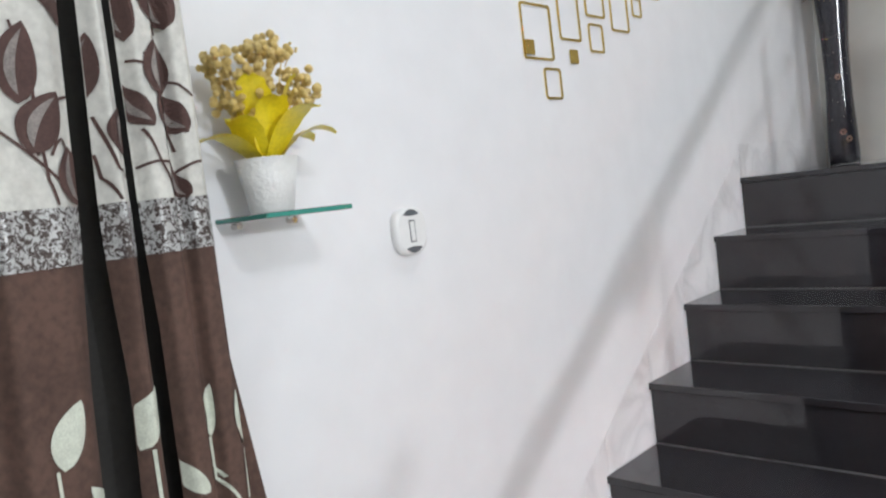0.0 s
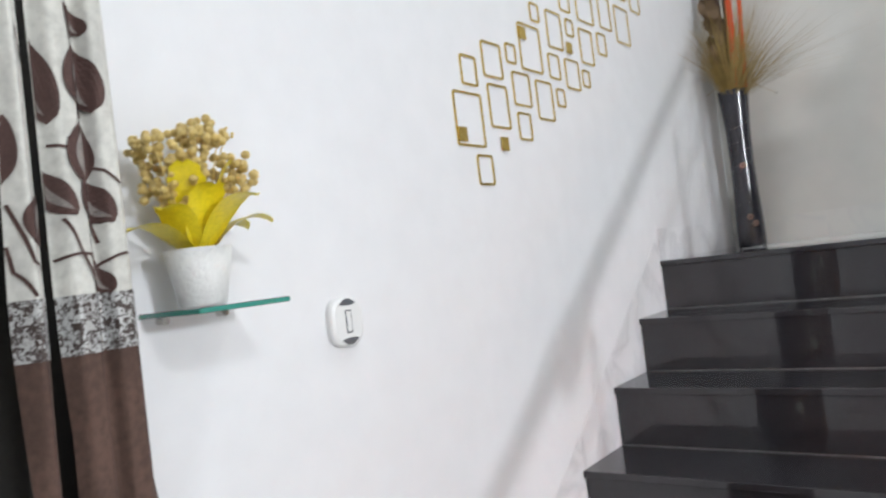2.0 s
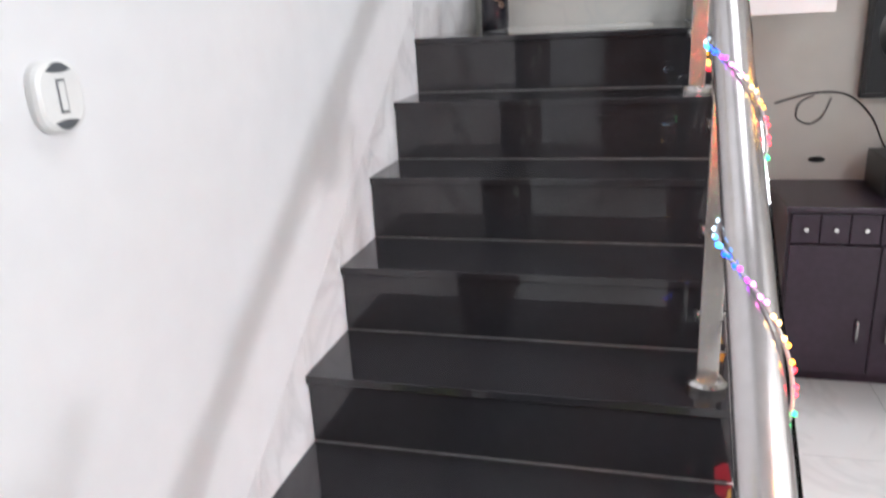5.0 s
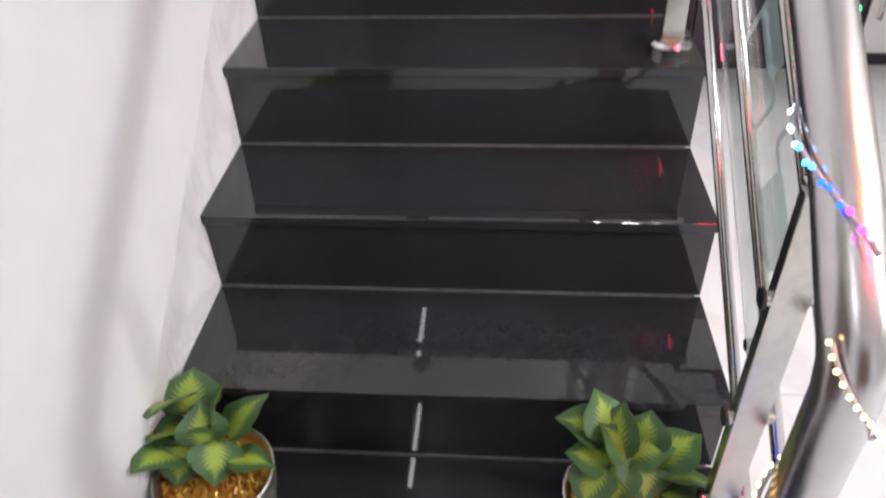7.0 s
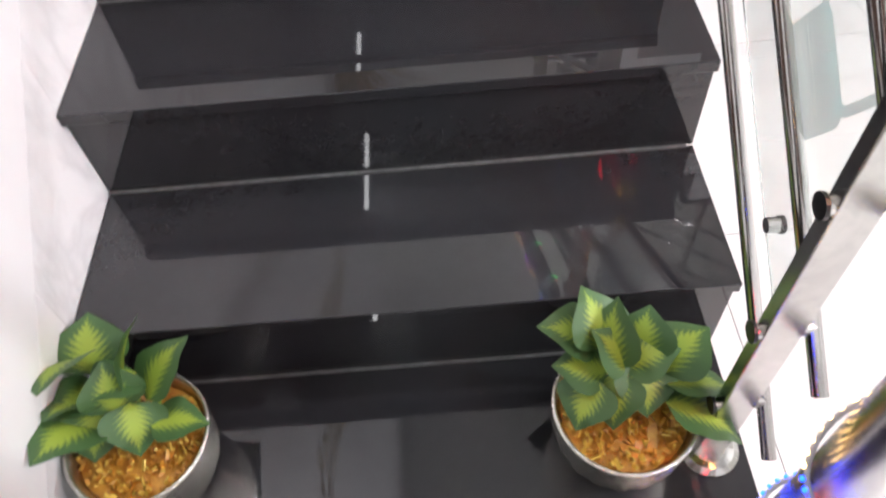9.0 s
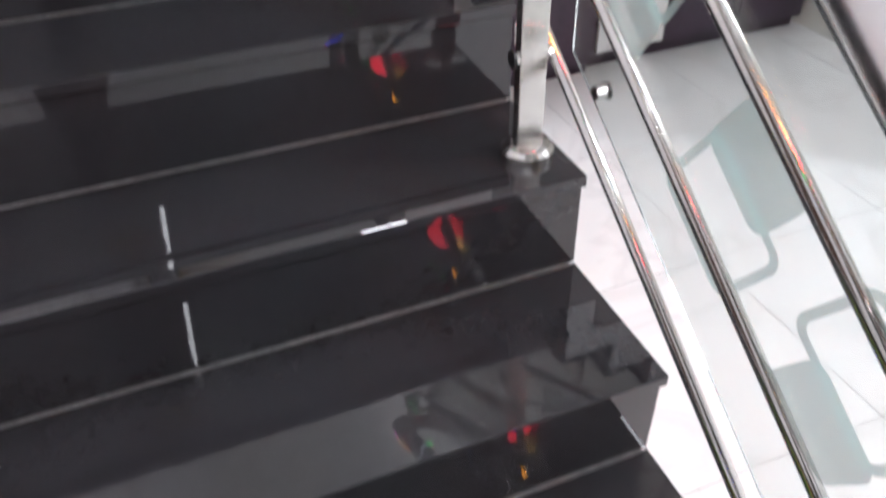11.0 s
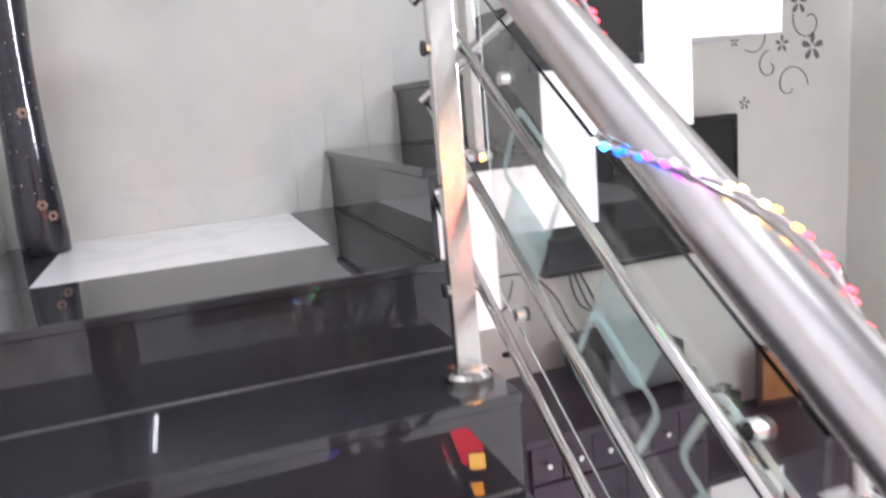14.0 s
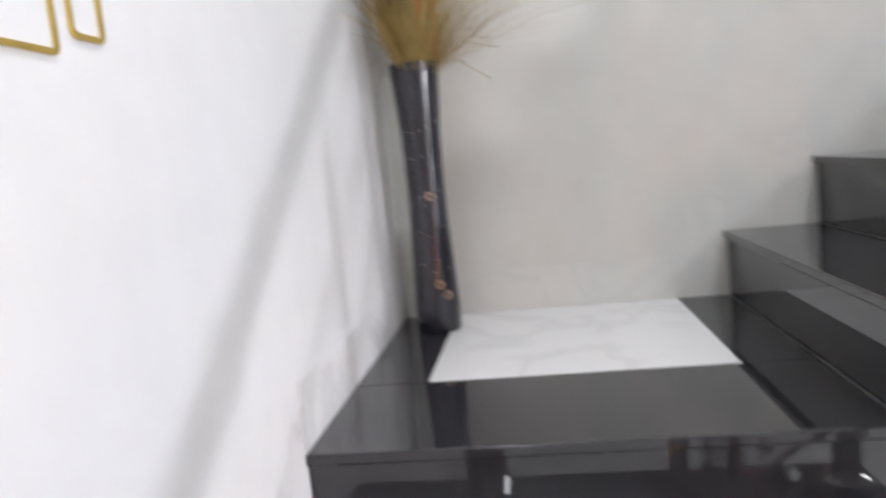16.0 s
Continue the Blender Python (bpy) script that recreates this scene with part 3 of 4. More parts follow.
    dark = [(-0.481, 1.80, 0.13, -55, 0.22), (-0.525, 1.711, 0.10, 80, 0.25), (-0.508, 1.64, 0.085, 62, 0.30), (-0.448, 1.713, 0.085, 80, 0.24), (-0.408, 1.633, 0.075, 70, 0.30),
            (-0.398, 1.80, 0.11, 95, 0.20), (-0.352, 1.715, 0.085, 85, 0.26), (-0.392, 1.664, 0.07, 120, 0.24), (-0.342, 1.81, 0.09, 100, 0.30), (-0.342, 1.655, 0.07, 120, 0.30),
            (-0.478, 1.575, 0.075, 95, 0.26), (-0.342, 1.555, 0.04, 110, 0.3)]
    for dz in (0.0, 0.33):
        for y, z, ln, ang, wd in dark:
            leaf(y, z + dz, ln, ang, wd, LEAF_B)
            leaf(y, z + dz, ln * 0.8, ang, wd * 0.62, LEAF_G, 0.0046, 1)
    for off in (-0.18, -0.36):
        for y, z, ln, ang, wd in dark[:6]:
            if y + off > -1.08:
                leaf(y + off, z + 0.03, ln, ang, wd, LEAF_B)
    for pts in ([(-0.56, 1.63), (-0.50, 1.57), (-0.47, 1.535)], [(-0.52, 1.60), (-0.515, 1.68), (-0.53, 1.76)], [(-0.41, 1.60), (-0.40, 1.54)], [(-0.45, 1.66), (-0.43, 1.58), (-0.40, 1.55)],
                [(-0.35, 1.68), (-0.352, 1.60), (-0.34, 1.54)], [(-0.395, 1.72), (-0.35, 1.70), (-0.31, 1.675)], [(-0.40, 1.58), (-0.36, 1.585), (-0.345, 1.56)], [(-0.345, 1.57), (-0.31, 1.585)], [(-0.50, 1.66), (-0.46, 1.675)],
                [(-0.39, 1.63), (-0.372, 1.585), (-0.355, 1.54)], [(-0.515, 1.62), (-0.512, 1.57), (-0.505, 1.54)], [(-0.452, 1.61), (-0.447, 1.57), (-0.432, 1.54)], [(-0.375, 1.73), (-0.362, 1.69), (-0.340, 1.60)], [(-0.505, 1.60), (-0.49, 1.62), (-0.482, 1.60)], [(-0.42, 1.86), (-0.40, 1.74)], [(-0.345, 1.76), (-0.36, 1.90)], [(-0.47, 1.70), (-0.455, 1.90)]):
        stem(pts, 0.0018, LEAF_B)
    pale = [(-0.531, 1.262, 0.085, 68, 0.24), (-0.437, 1.255, 0.085, 68, 0.24), (-0.345, 1.237, 0.075, 85, 0.12), (-0.302, 1.215, 0.09, 98, 0.10), (-0.50, 1.17, 0.06, 130, 0.2), (-0.39, 1.16, 0.06, 120, 0.2),
            (-0.531, 1.02, 0.085, 60, 0.24), (-0.418, 0.95, 0.085, 75, 0.24), (-0.345, 0.98, 0.075, 85, 0.16), (-0.60, 1.12, 0.085, 100, 0.24)]
    for dz in (0.0, -0.42):
        for y, z, ln, ang, wd in pale:
            leaf(y, z + dz, ln, ang, wd, LEAF_W)
    for pts in ([(-0.555, 1.225), (-0.555, 1.16), (-0.52, 1.09)], [(-0.44, 1.215), (-0.44, 1.15), (-0.405, 1.08)], [(-0.35, 1.20), (-0.35, 1.14), (-0.325, 1.10)], [(-0.305, 1.17), (-0.31, 1.10)], [(-0.36, 1.16), (-0.34, 1.14)], [(-0.58, 1.13), (-0.54, 1.12)]):
        stem(pts, 0.0022, LEAF_W)
    rod = thing("curtain_rod", (0.1, -1.2, 2.37), "steel curtain rod above the brown and white curtain", "curtain rod")
    part("rod", tubem([(0, 0, 0), (0, 1.0, 0)], 0.012, 14), STEEL_F, rod, smooth=True)
    for y in (0.06, 0.94):
        part("bracket", boxm((-0.1, y - 0.01, -0.01), (0, y + 0.01, 0.01)), STEEL_F, rod)


curtain()

# ---- shelf with gilded flowers ----
WHITE_POT = material("white_textured_ceramic", (0.76, 0.76, 0.74), 0.28, 0, 16, 0.06, bump=1.0)
YELLOW = material("translucent_yellow_ribbon", (0.84, 0.68, 0.02), 0.28, 0, 18, 0.2)
YELLOW.node_tree.nodes["Principled BSDF"].inputs["Subsurface Weight"].default_value = 0.15
YELLOW.node_tree.nodes["Principled BSDF"].inputs["Subsurface Radius"].default_value = (0.01, 0.008, 0.002)
BERRY = material("gold_glitter_berry", (0.86, 0.66, 0.26), 0.28, 0.5, 120, 0.25, bump=0.6)

sh = thing("glass_shelf", (0, -0.234, 1.494), "small green-edged glass wall shelf holding a flower pot", "shelf")
part("shelf_pane", boxm((0.0005, 0, 0), (0.148, 0.156, 0.008), 0.001), GLASS, sh, "green-edged glass pane")
EDGE = material("green_glass_edge", (0.05, 0.25, 0.20), 0.1)
part("polished_edge", boxm((0.1482, 0.0, 0.0008), (0.1495, 0.156, 0.0072)), EDGE, sh, "green polished front edge")
part("polished_edge", boxm((0.001, -0.0014, 0.0008), (0.148, -0.0002, 0.0072)), EDGE, sh, "green polished side edge")
for y in (0.03, 0.135):
    part("shelf_bracket", tubem([(0.0005, y, -0.006), (0.02, y, -0.006)], 0.006, 12), STEEL, sh)


def flower_pot():
    rnd = random.Random(5)
    p = thing("gilded_flower_pot", (0.078, -0.178, 1.5022), "white textured pot with gold berry sprays and yellow ribbon leaves", "artificial flowers")
    bm = bmesh.new()
    add_lathe(bm, [(0.031, 0), (0.034, 0.004), (0.040, 0.04), (0.049, 0.084), (0.046, 0.084), (0.040, 0.076)], (0, 0, 0), 40)
    part("pot", bm, WHITE_POT, p, "white textured ceramic pot", smooth=True)
    for i in range(9):
        a = [(-1.5, 0.11, -0.012), (-1.1, 0.075, 0.02), (-0.2, 0.07, 0.05), (0.3, 0.10, 0.03), (1.3, 0.11, 0.0), (1.75, 0.10, -0.005), (2.6, 0.07, 0.03), (0.9, 0.05, 0.09), (-0.7, 0.055, 0.085)][i]
        ang, ln, rise = a
        bm = bmesh.new()
        d = Vector((math.cos(ang), math.sin(ang), 0))
        side = Vector((-d.y, d.x, 0))
        prev = None
        for j in range(11):
            t = j / 10
            r = 0.012 + ln * t
            z = 0.075 + 0.05 * math.sin(t * 2.2) + rise * t
            w = 0.027 * math.sin(math.pi * (0.12 + 0.86 * t)) ** 0.6 + 0.0016 * math.sin(t * 31 + i)
            c = d * r + Vector((0, 0, z))
            if c.x + 0.078 < 0.006:
                c.x = 0.006 - 0.078
            cur = [bm.verts.new(c - side * w + Vector((0, 0, 0.004))), bm.verts.new(c), bm.verts.new(c + side * w + Vector((0, 0, 0.004)))]
            if prev:
                for q in range(2):
                    bm.faces.new((prev[q], prev[q + 1], cur[q + 1], cur[q]))
            prev = cur
        o = part("ribbon_leaf", bm, YELLOW, p, smooth=True)
    ball = bmesh.new()
    bmesh.ops.create_icosphere(ball, subdivisions=2, radius=1.0)
    me = bpy.data.meshes.new("berry")
    ball.to_mesh(me)
    ball.free()
    me.materials.append(BERRY)
    for q in me.polygons:
        q.use_smooth = True
    clumps = [(-0.055, 0.165, 0.022), (-0.045, 0.205, 0.020), (-0.068, 0.222, 0.014), (-0.02, 0.18, 0.026), (-0.005, 0.225, 0.026), (0.022, 0.245, 0.020), (0.005, 0.195, 0.022),
              (0.045, 0.235, 0.016), (0.070, 0.195, 0.024), (0.088, 0.172, 0.018), (0.060, 0.165, 0.020), (-0.03, 0.14, 0.018)]
    for k, (cy, cz, spread) in enumerate(clumps):
        for depth in (-0.02, 0.022):
            top = Vector((depth + rnd.uniform(-0.01, 0.01), cy, cz + 0.012))
            part("spray_stem", tubem([(0, 0, 0.06), (top.x * 0.5, top.y * 0.4, 0.12), tuple(top)], 0.0012, 6), BERRY, p)
            for j in range(13):
                o = new("berry", me)
                o.parent = p
                r = rnd.uniform(0.0052, 0.0072)
                d = Vector((rnd.gauss(0, 1), rnd.gauss(0, 1), rnd.gauss(0, 1))).normalized() * spread * rnd.uniform(0.55, 1.0)
                q = top + d
                o.location = (max(q.x, -0.066), q.y, max(q.z, 0.125))
                o.scale = (r, r, r)
    for ty, tz in ((-0.082, 0.232), (0.068, 0.256)):
        part("bud_stem", tubem([(0.01, ty * 0.75, tz - 0.03), (0.012, ty, tz)], 0.0009, 6), BERRY, p)
        for j in range(4):
            o = new("bud", me)
            o.parent = p
            o.location, o.scale = (0.012, ty + 0.008 * math.cos(j * 1.9), tz + 0.008 * math.sin(j * 1.9)), (0.0026, 0.0026, 0.0026)


flower_pot()

# ---- doorbell speaker on the wall ----
GREYP = material("dark_grey_plastic", (0.10, 0.11, 0.12), 0.4)
bell = thing("doorbell_chime", (0, 0.173, 1.437), "white oval plastic doorbell chime with dark grey end caps", "doorbell")
bm = bmesh.new()
pts = [(0.043 * math.copysign(abs(math.cos(a)) ** 0.75, math.cos(a)), 0.047 * math.copysign(abs(math.sin(a)) ** 0.6, math.sin(a))) for a in (2 * math.pi * i / 36 for i in range(36))]
rings = [[bm.verts.new((x, y * s, z * s)) for y, z in pts] for x, s in ((0.0005, 1.0), (0.009, 1.0), (0.014, 0.94), (0.017, 0.82))]
for a, b_ in zip(rings, rings[1:]):
    for i in range(36):
        bm.faces.new((a[i], a[(i + 1) % 36], b_[(i + 1) % 36], b_[i]))
bm.faces.new(rings[-1])
bm.faces.new(rings[0][::-1])
part("body", bm, WHITEP, bell, "white plastic body")
for s in (-1, 1):
    bm = bmesh.new()
    arc = [(-0.022 + 0.044 * i / 10, s * (0.033 + 0.010 * math.sin(math.pi * i / 10))) for i in range(11)]
    low = [(-0.022 + 0.044 * i / 10, s * (0.033 - 0.003 * math.sin(math.pi * i / 10))) for i in range(11)]
    va = [bm.verts.new((0.0178, y, z)) for y, z in arc + low[::-1][1:-1]]
    vb = [bm.verts.new((0.013, y, z)) for y, z in arc + low[::-1][1:-1]]
    n = len(va)
    bm.faces.new(va)
    for i in range(n):
        bm.faces.new((va[i], va[(i + 1) % n], vb[(i + 1) % n], vb[i]))
    bmesh.ops.recalc_face_normals(bm, faces=bm.faces)
    part("end_cap", bm, GREYP, bell, "dark grey cap")
part("slot_frame", boxm((0.013, -0.008, -0.022), (0.0178, 0.008, 0.022), 0.001), GREYP, bell, "dark frame")
part("slot_face", boxm((0.0165, -0.0055, -0.019), (0.0188, 0.0055, 0.019), 0.001), WHITEP, bell, "white insert")

# ---- gold mirror squares ----
SIZES = {"a": (0.124, 0.137), "b": (0.098, 0.117), "c": (0.096, 0.096), "d": (0.072, 0.078), "e": (0.055, 0.057)}
FRAMES = [("d", 0.732, 1.744), ("a", 0.686, 1.869), ("d", 0.708, 1.994), ("c", 0.824, 2.037), ("b", 0.832, 1.915), ("e", 0.925, 2.071), ("a", 1.040, 2.104), ("c", 0.963, 1.976), ("d", 0.956, 1.872),
          ("e", 1.089, 2.218), ("b", 1.205, 2.187), ("b", 1.091, 1.958), ("d", 1.175, 2.071), ("d", 1.295, 2.300), ("a", 1.441, 2.322), ("e", 1.310, 2.214), ("e", 1.194, 1.978), ("c", 1.293, 2.062),
          ("b", 1.421, 2.171), ("e", 1.389, 2.062), ("b", 1.602, 2.320), ("d", 1.546, 2.201), ("a", 1.750, 2.304), ("b", 1.600, 2.445), ("c", 1.766, 2.453), ("d", 1.46, 2.43), ("c", 1.90, 2.43), ("e", 1.36, 2.40)]
for n_, (s_, y_, z_) in enumerate(FRAMES):
    w_, h_ = SIZES[s_]
    fr_ = thing("gold_wall_sticker", (0.0006, y_, z_), "thin gold mirror rounded square frame stuck on the white wall", "wall sticker", "gold squares on the wall")
    bm = bmesh.new()
    outer, inner = rounded_rect(0, 0, w_, h_, 0.010, 0), rounded_rect(0, 0, w_ - 0.012, h_ - 0.012, 0.006, 0)
    q_ = len(outer)
    for x_ in (0.0028,):
        vo, vi = [bm.verts.new((x_, a, b_)) for a, b_ in outer], [bm.verts.new((x_, a, b_)) for a, b_ in inner]
        wo, wi = [bm.verts.new((0, a, b_)) for a, b_ in outer], [bm.verts.new((0, a, b_)) for a, b_ in inner]
        for a in range(q_):
            c_ = (a + 1) % q_
            bm.faces.new((vo[a], vo[c_], vi[c_], vi[a]))
            bm.faces.new((wo[a], wo[c_], vo[c_], vo[a]))
            bm.faces.new((vi[a], vi[c_], wi[c_], wi[a]))
    bmesh.ops.recalc_face_normals(bm, faces=bm.faces)
    part("frame", bm, GOLD, fr_)
for y_, z_ in ((0.646, 1.829), (0.835, 1.816), (1.000, 2.141), (1.486, 2.361), (1.289, 2.146), (1.791, 2.429)):
    sq_ = thing("gold_wall_sticker", (0.0034, y_, z_), "small solid gold mirror square stuck on the white wall", "wall sticker", "solid gold squares on the wall")
    part("plate", boxm((0, -0.018, -0.018), (0.0025, 0.018, 0.018), 0.0006), GOLD, sq_)

# ---- tall vase with dried stems ----
VASE = material("glossy_black_ceramic", (0.020, 0.020, 0.026), 0.17, 0, 12, 0.4, dark=(0.035, 0.035, 0.045), spec=0.7)
ORN = material("pale_copper_ornament", (0.55, 0.38, 0.30), 0.3, 0.8)
STRAW = material("golden_straw", (0.50, 0.36, 0.12), 0.6, 0, 20, 0.4)
TAN = material("dry_tan_leaf", (0.20, 0.13, 0.07), 0.8, 0, 20, 0.5)
BROWN = material("dark_brown_stick", (0.10, 0.05, 0.035), 0.6, 0, 15, 0.4)
ORANGE = material("orange_dyed_stick", (0.75, 0.10, 0.02), 0.5, 0, 15, 0.2)


def tall_vase():
    rnd = random.Random(3)
    v = thing("tall_floor_vase", (0.124, 2.645, 8 * H), "tall glossy black floor vase with dried grasses and an orange stem", "vase")
    prof = [(0.056, 0.0), (0.059, 0.006), (0.060, 0.05), (0.057, 0.15), (0.051, 0.28), (0.049, 0.40), (0.052, 0.52), (0.059, 0.62), (0.064, 0.69), (0.065, 0.70), (0.061, 0.70), (0.055, 0.62)]
    part("vase_body", lathem(prof, (0, 0, 0), 40), VASE, v, "glossy black ceramic body", smooth=True)

    def rad(z):
        for (r0, z0), (r1, z1) in zip(prof, prof[1:]):
            if z0 <= z <= z1:
                return r0 + (r1 - r0) * (z - z0) / max(1e-6, z1 - z0)
        return 0.055
    for ang, z in ((-1.25, 0.13), (-1.3, 0.36), (-0.9, 0.10)):
        d = Vector((math.cos(ang), math.sin(ang), 0))
        o = d * (rad(z) + 0.001)
        bm = bmesh.new()
        s = Vector((-d.y, d.x, 0))
        for k in range(6):
            a = k * math.pi / 3
            c = o + (s * math.cos(a) + Vector((0, 0, 1)) * math.sin(a)) * 0.009 + Vector((0, 0, z))
            bmesh.ops.create_icosphere(bm, subdivisions=1, radius=0.0052, matrix=Matrix.Translation(c))
        part("flower_ornament", bm, ORN, v, "pale copper flower")
    for k in range(26):
        ang, z = -2.3 + 0.42 * (k % 5) + rnd.uniform(-0.08, 0.08), 0.18 + 0.44 * (k // 5) / 5 + rnd.uniform(-0.02, 0.02)
        d = Vector((math.cos(ang), math.sin(ang), 0)) * (rad(z) + 0.0008) + Vector((0, 0, z))
        bm = bmesh.new()
        bmesh.ops.create_icosphere(bm, subdivisions=1, radius=0.0028, matrix=Matrix.Translation(d))
        part("stud", bm, STEEL, v)
    # sticks
    for k, (a, r, h, m, w) in enumerate(((0.3, 0.012, 1.45, BROWN, 0.014), (2.4, 0.025, 1.50, BROWN, 0.012), (4.0, 0.02, 1.4, BROWN, 0.008), (5.2, 0.02, 1.35, BROWN, 0.006), (5.6, 0.034, 1.3, ORANGE, 0.016), (0.0, 0.055, 1.25, ORANGE, 0.011))):
        x, y = r * math.cos(a), r * math.sin(a)
        part("stick", tubem([(x * 0.4, y * 0.4, 0.5), (x, y, 0.72), (x * 1.5 + 0.004, y * 1.3, h)], [w * 0.7, w, w * 0.8], 8), m, v)
    for k in range(30):
        a, z = rnd.uniform(1.8, 4.4), rnd.uniform(0.78, 1.35)
        bm = bmesh.new()
        c = Vector((-0.045 + rnd.uniform(-0.03, 0.05), rnd.uniform(-0.05, 0.03), z))
        prev = None
        for j in range(7):
            t = j / 6
            w = 0.022 * math.sin(math.pi * (0.1 + 0.85 * t))
            p = c + Vector((-0.02 * t, 0.008 * math.sin(6 * t + k), 0.10 * t))
            if p.x < -0.098:
                p.x = -0.098
            cur = [bm.verts.new(p + Vector((-w, -w * 0.4, 0))), bm.verts.new(p + Vector((w, 0.4 * w, 0)))]
            if prev:
                bm.faces.new((prev[0], prev[1], cur[1], cur[0]))
            prev = cur
        part("dry_leaf", bm, TAN, v, smooth=True)
    # grass plumes
    bm = bmesh.new()
    for k in range(900):
        a = rnd.uniform(0, 2 * math.pi)
        sp = abs(rnd.gauss(0, 0.19)) + 0.04
        h = 0.70 + rnd.uniform(0.10, 0.55) * max(0.2, 1 - sp * 1.3)
        base = Vector((0.03 * math.cos(a), 0.03 * math.sin(a), 0.66))
        tip = Vector((math.cos(a) * sp * 1.3, math.sin(a) * sp * 0.8, h))
        tip.x, tip.y = max(tip.x, -0.118), min(tip.y, 0.155)
        mid = base.lerp(tip, 0.45) + Vector((0, 0, 0.04))
        w = 0.0011
        s = Vector((math.sin(a), -math.cos(a), 0)) * w
        q = [bm.verts.new(p) for p in (base - s, base + s, mid + s, mid - s, tip)]
        bm.faces.new((q[0], q[1], q[2], q[3]))
        bm.faces.new((q[3], q[2], q[4]))
    part("dried_grass", bm, STRAW, v, "golden dried grass", kind="stuff")
    for k in range(5):
        a = (-0.5, 0.1, 3.0, -0.9, 0.4)[k]
        e = Vector((math.cos(a) * 0.22, math.sin(a) * 0.12, 0.70 + (-0.06, 0.02, 0.01, -0.02, 0.05)[k]))
        e.x, e.y = max(e.x, -0.115), min(e.y, 0.155)
        w = part("wire", tubem([(0.03 * math.cos(a), 0.03 * math.sin(a), 0.69), tuple(e * 0.6 + Vector((0, 0, 0.31))), tuple(e)], 0.0008, 5), STRAW, v)
        bm = bmesh.new()
        bmesh.ops.create_icosphere(bm, subdivisions=1, radius=0.003, matrix=Matrix.Translation(e))
        part("bead", bm, STEEL, w)


tall_vase()

# ---- potted plants on the lowest step ----
POTM = material("hammered_silver_metal", (0.80, 0.76, 0.68), 0.24, 0.95, 30, 0.2, bump=1.0)
CHIP = material("orange_gold_chips", (0.62, 0.33, 0.045), 0.4, 0.1, 90, 0.6, dark=(0.38, 0.14, 0.02))
CHIP_Y = material("yellow_gold_chips", (0.80, 0.55, 0.10), 0.3, 0.2, 60, 0.3)
LEAFM = bpy.data.materials.new("variegated_leaf")
LEAFM.use_nodes = True
_nt = LEAFM.node_tree
_b = _nt.nodes["Principled BSDF"]
_b.inputs["Roughness"].default_value = 0.5
_uv = _nt.nodes.new("ShaderNodeTexCoord")
_sep = _nt.nodes.new("ShaderNodeSeparateXYZ")
_nt.links.new(_uv.outputs["UV"], _sep.inputs[0])


def _math(op, a, b=0.0, c=0.0):
    n = _nt.nodes.new("ShaderNodeMath")
    n.operation = op
    for i, v in enumerate((a, b, c)):
        if isinstance(v, float):
            n.inputs[i].default_value = v
        else:
            _nt.links.new(v, n.inputs[i])
    return n.outputs[0]


# yellow heart that runs out along slanting side veins; |s| in x, length in y
_s, _t = _sep.outputs[0], _sep.outputs[1]
_vein = _math("SINE", _math("MULTIPLY", _math("MULTIPLY_ADD", _s, -0.42, _t), 62.0))
_n = _nt.nodes.new("ShaderNodeTexNoise")
_n.inputs["Scale"].default_value, _n.inputs["Detail"].default_value = 60.0, 3.0
_nt.links.new(_uv.outputs["Object"], _n.inputs["Vector"])
_far = _math("MULTIPLY", _math("MAXIMUM", _math("SUBTRACT", _t, 0.62), 0.0), 1.3)
_m0 = _math("MULTIPLY_ADD", _vein, 0.10, _math("ADD", _s, _far))
_m1 = _math("MULTIPLY_ADD", _n.outputs["Fac"], 0.45, _m0).node
_r = _nt.nodes.new("ShaderNodeValToRGB")
_r.color_ramp.elements[0].position, _r.color_ramp.elements[0].color = 0.42, (0.27, 0.37, 0.045, 1)
_r.color_ramp.elements[1].position, _r.color_ramp.elements[1].color = 0.72, (0.05, 0.115, 0.035, 1)
_nt.links.new(_m1.outputs[0], _r.inputs["Fac"])
_nt.links.new(_r.outputs["Color"], _b.inputs["Base Color"])


def leaf_mesh():
    """A broad pointed leaf, one long, cupped, with its yellow rib in the texture's x."""
    bm = bmesh.new()
    uv = bm.loops.layers.uv.new("UVMap")
    n, rows, info = 10, [], {}
    for i in range(n + 1):
        t = i / n
        w = 0.37 * math.sin(math.pi * t ** 0.66) ** (0.8 if t < 0.55 else 1.05) + (0.012 if t < 0.1 else 0)
        row = []
        for s in (-1, -0.5, 0, 0.5, 1):
            z = 0.09 * abs(s) ** 1.5 * w * 2 + 0.16 * math.sin(t * 3.1) - 0.05 * t * t + 0.018 * math.sin(t * 19) * abs(s)
            v = bm.verts.new((s * w, t, z))
            info[v] = (abs(s), t)
            row.append(v)
        rows.append(row)
    for a, b_ in zip(rows, rows[1:]):
        for i in range(4):
            f = bm.faces.new((a[i], a[i + 1], b_[i + 1], b_[i]))
            for lp in f.loops:
                lp[uv].uv = info[lp.vert]
    me = bpy.data.meshes.new("leaf")
    bm.to_mesh(me)
    bm.free()
    me.materials.append(LEAFM)
    for p in me.polygons:
        p.use_smooth = True
    return me


LEAF_MESH = leaf_mesh()


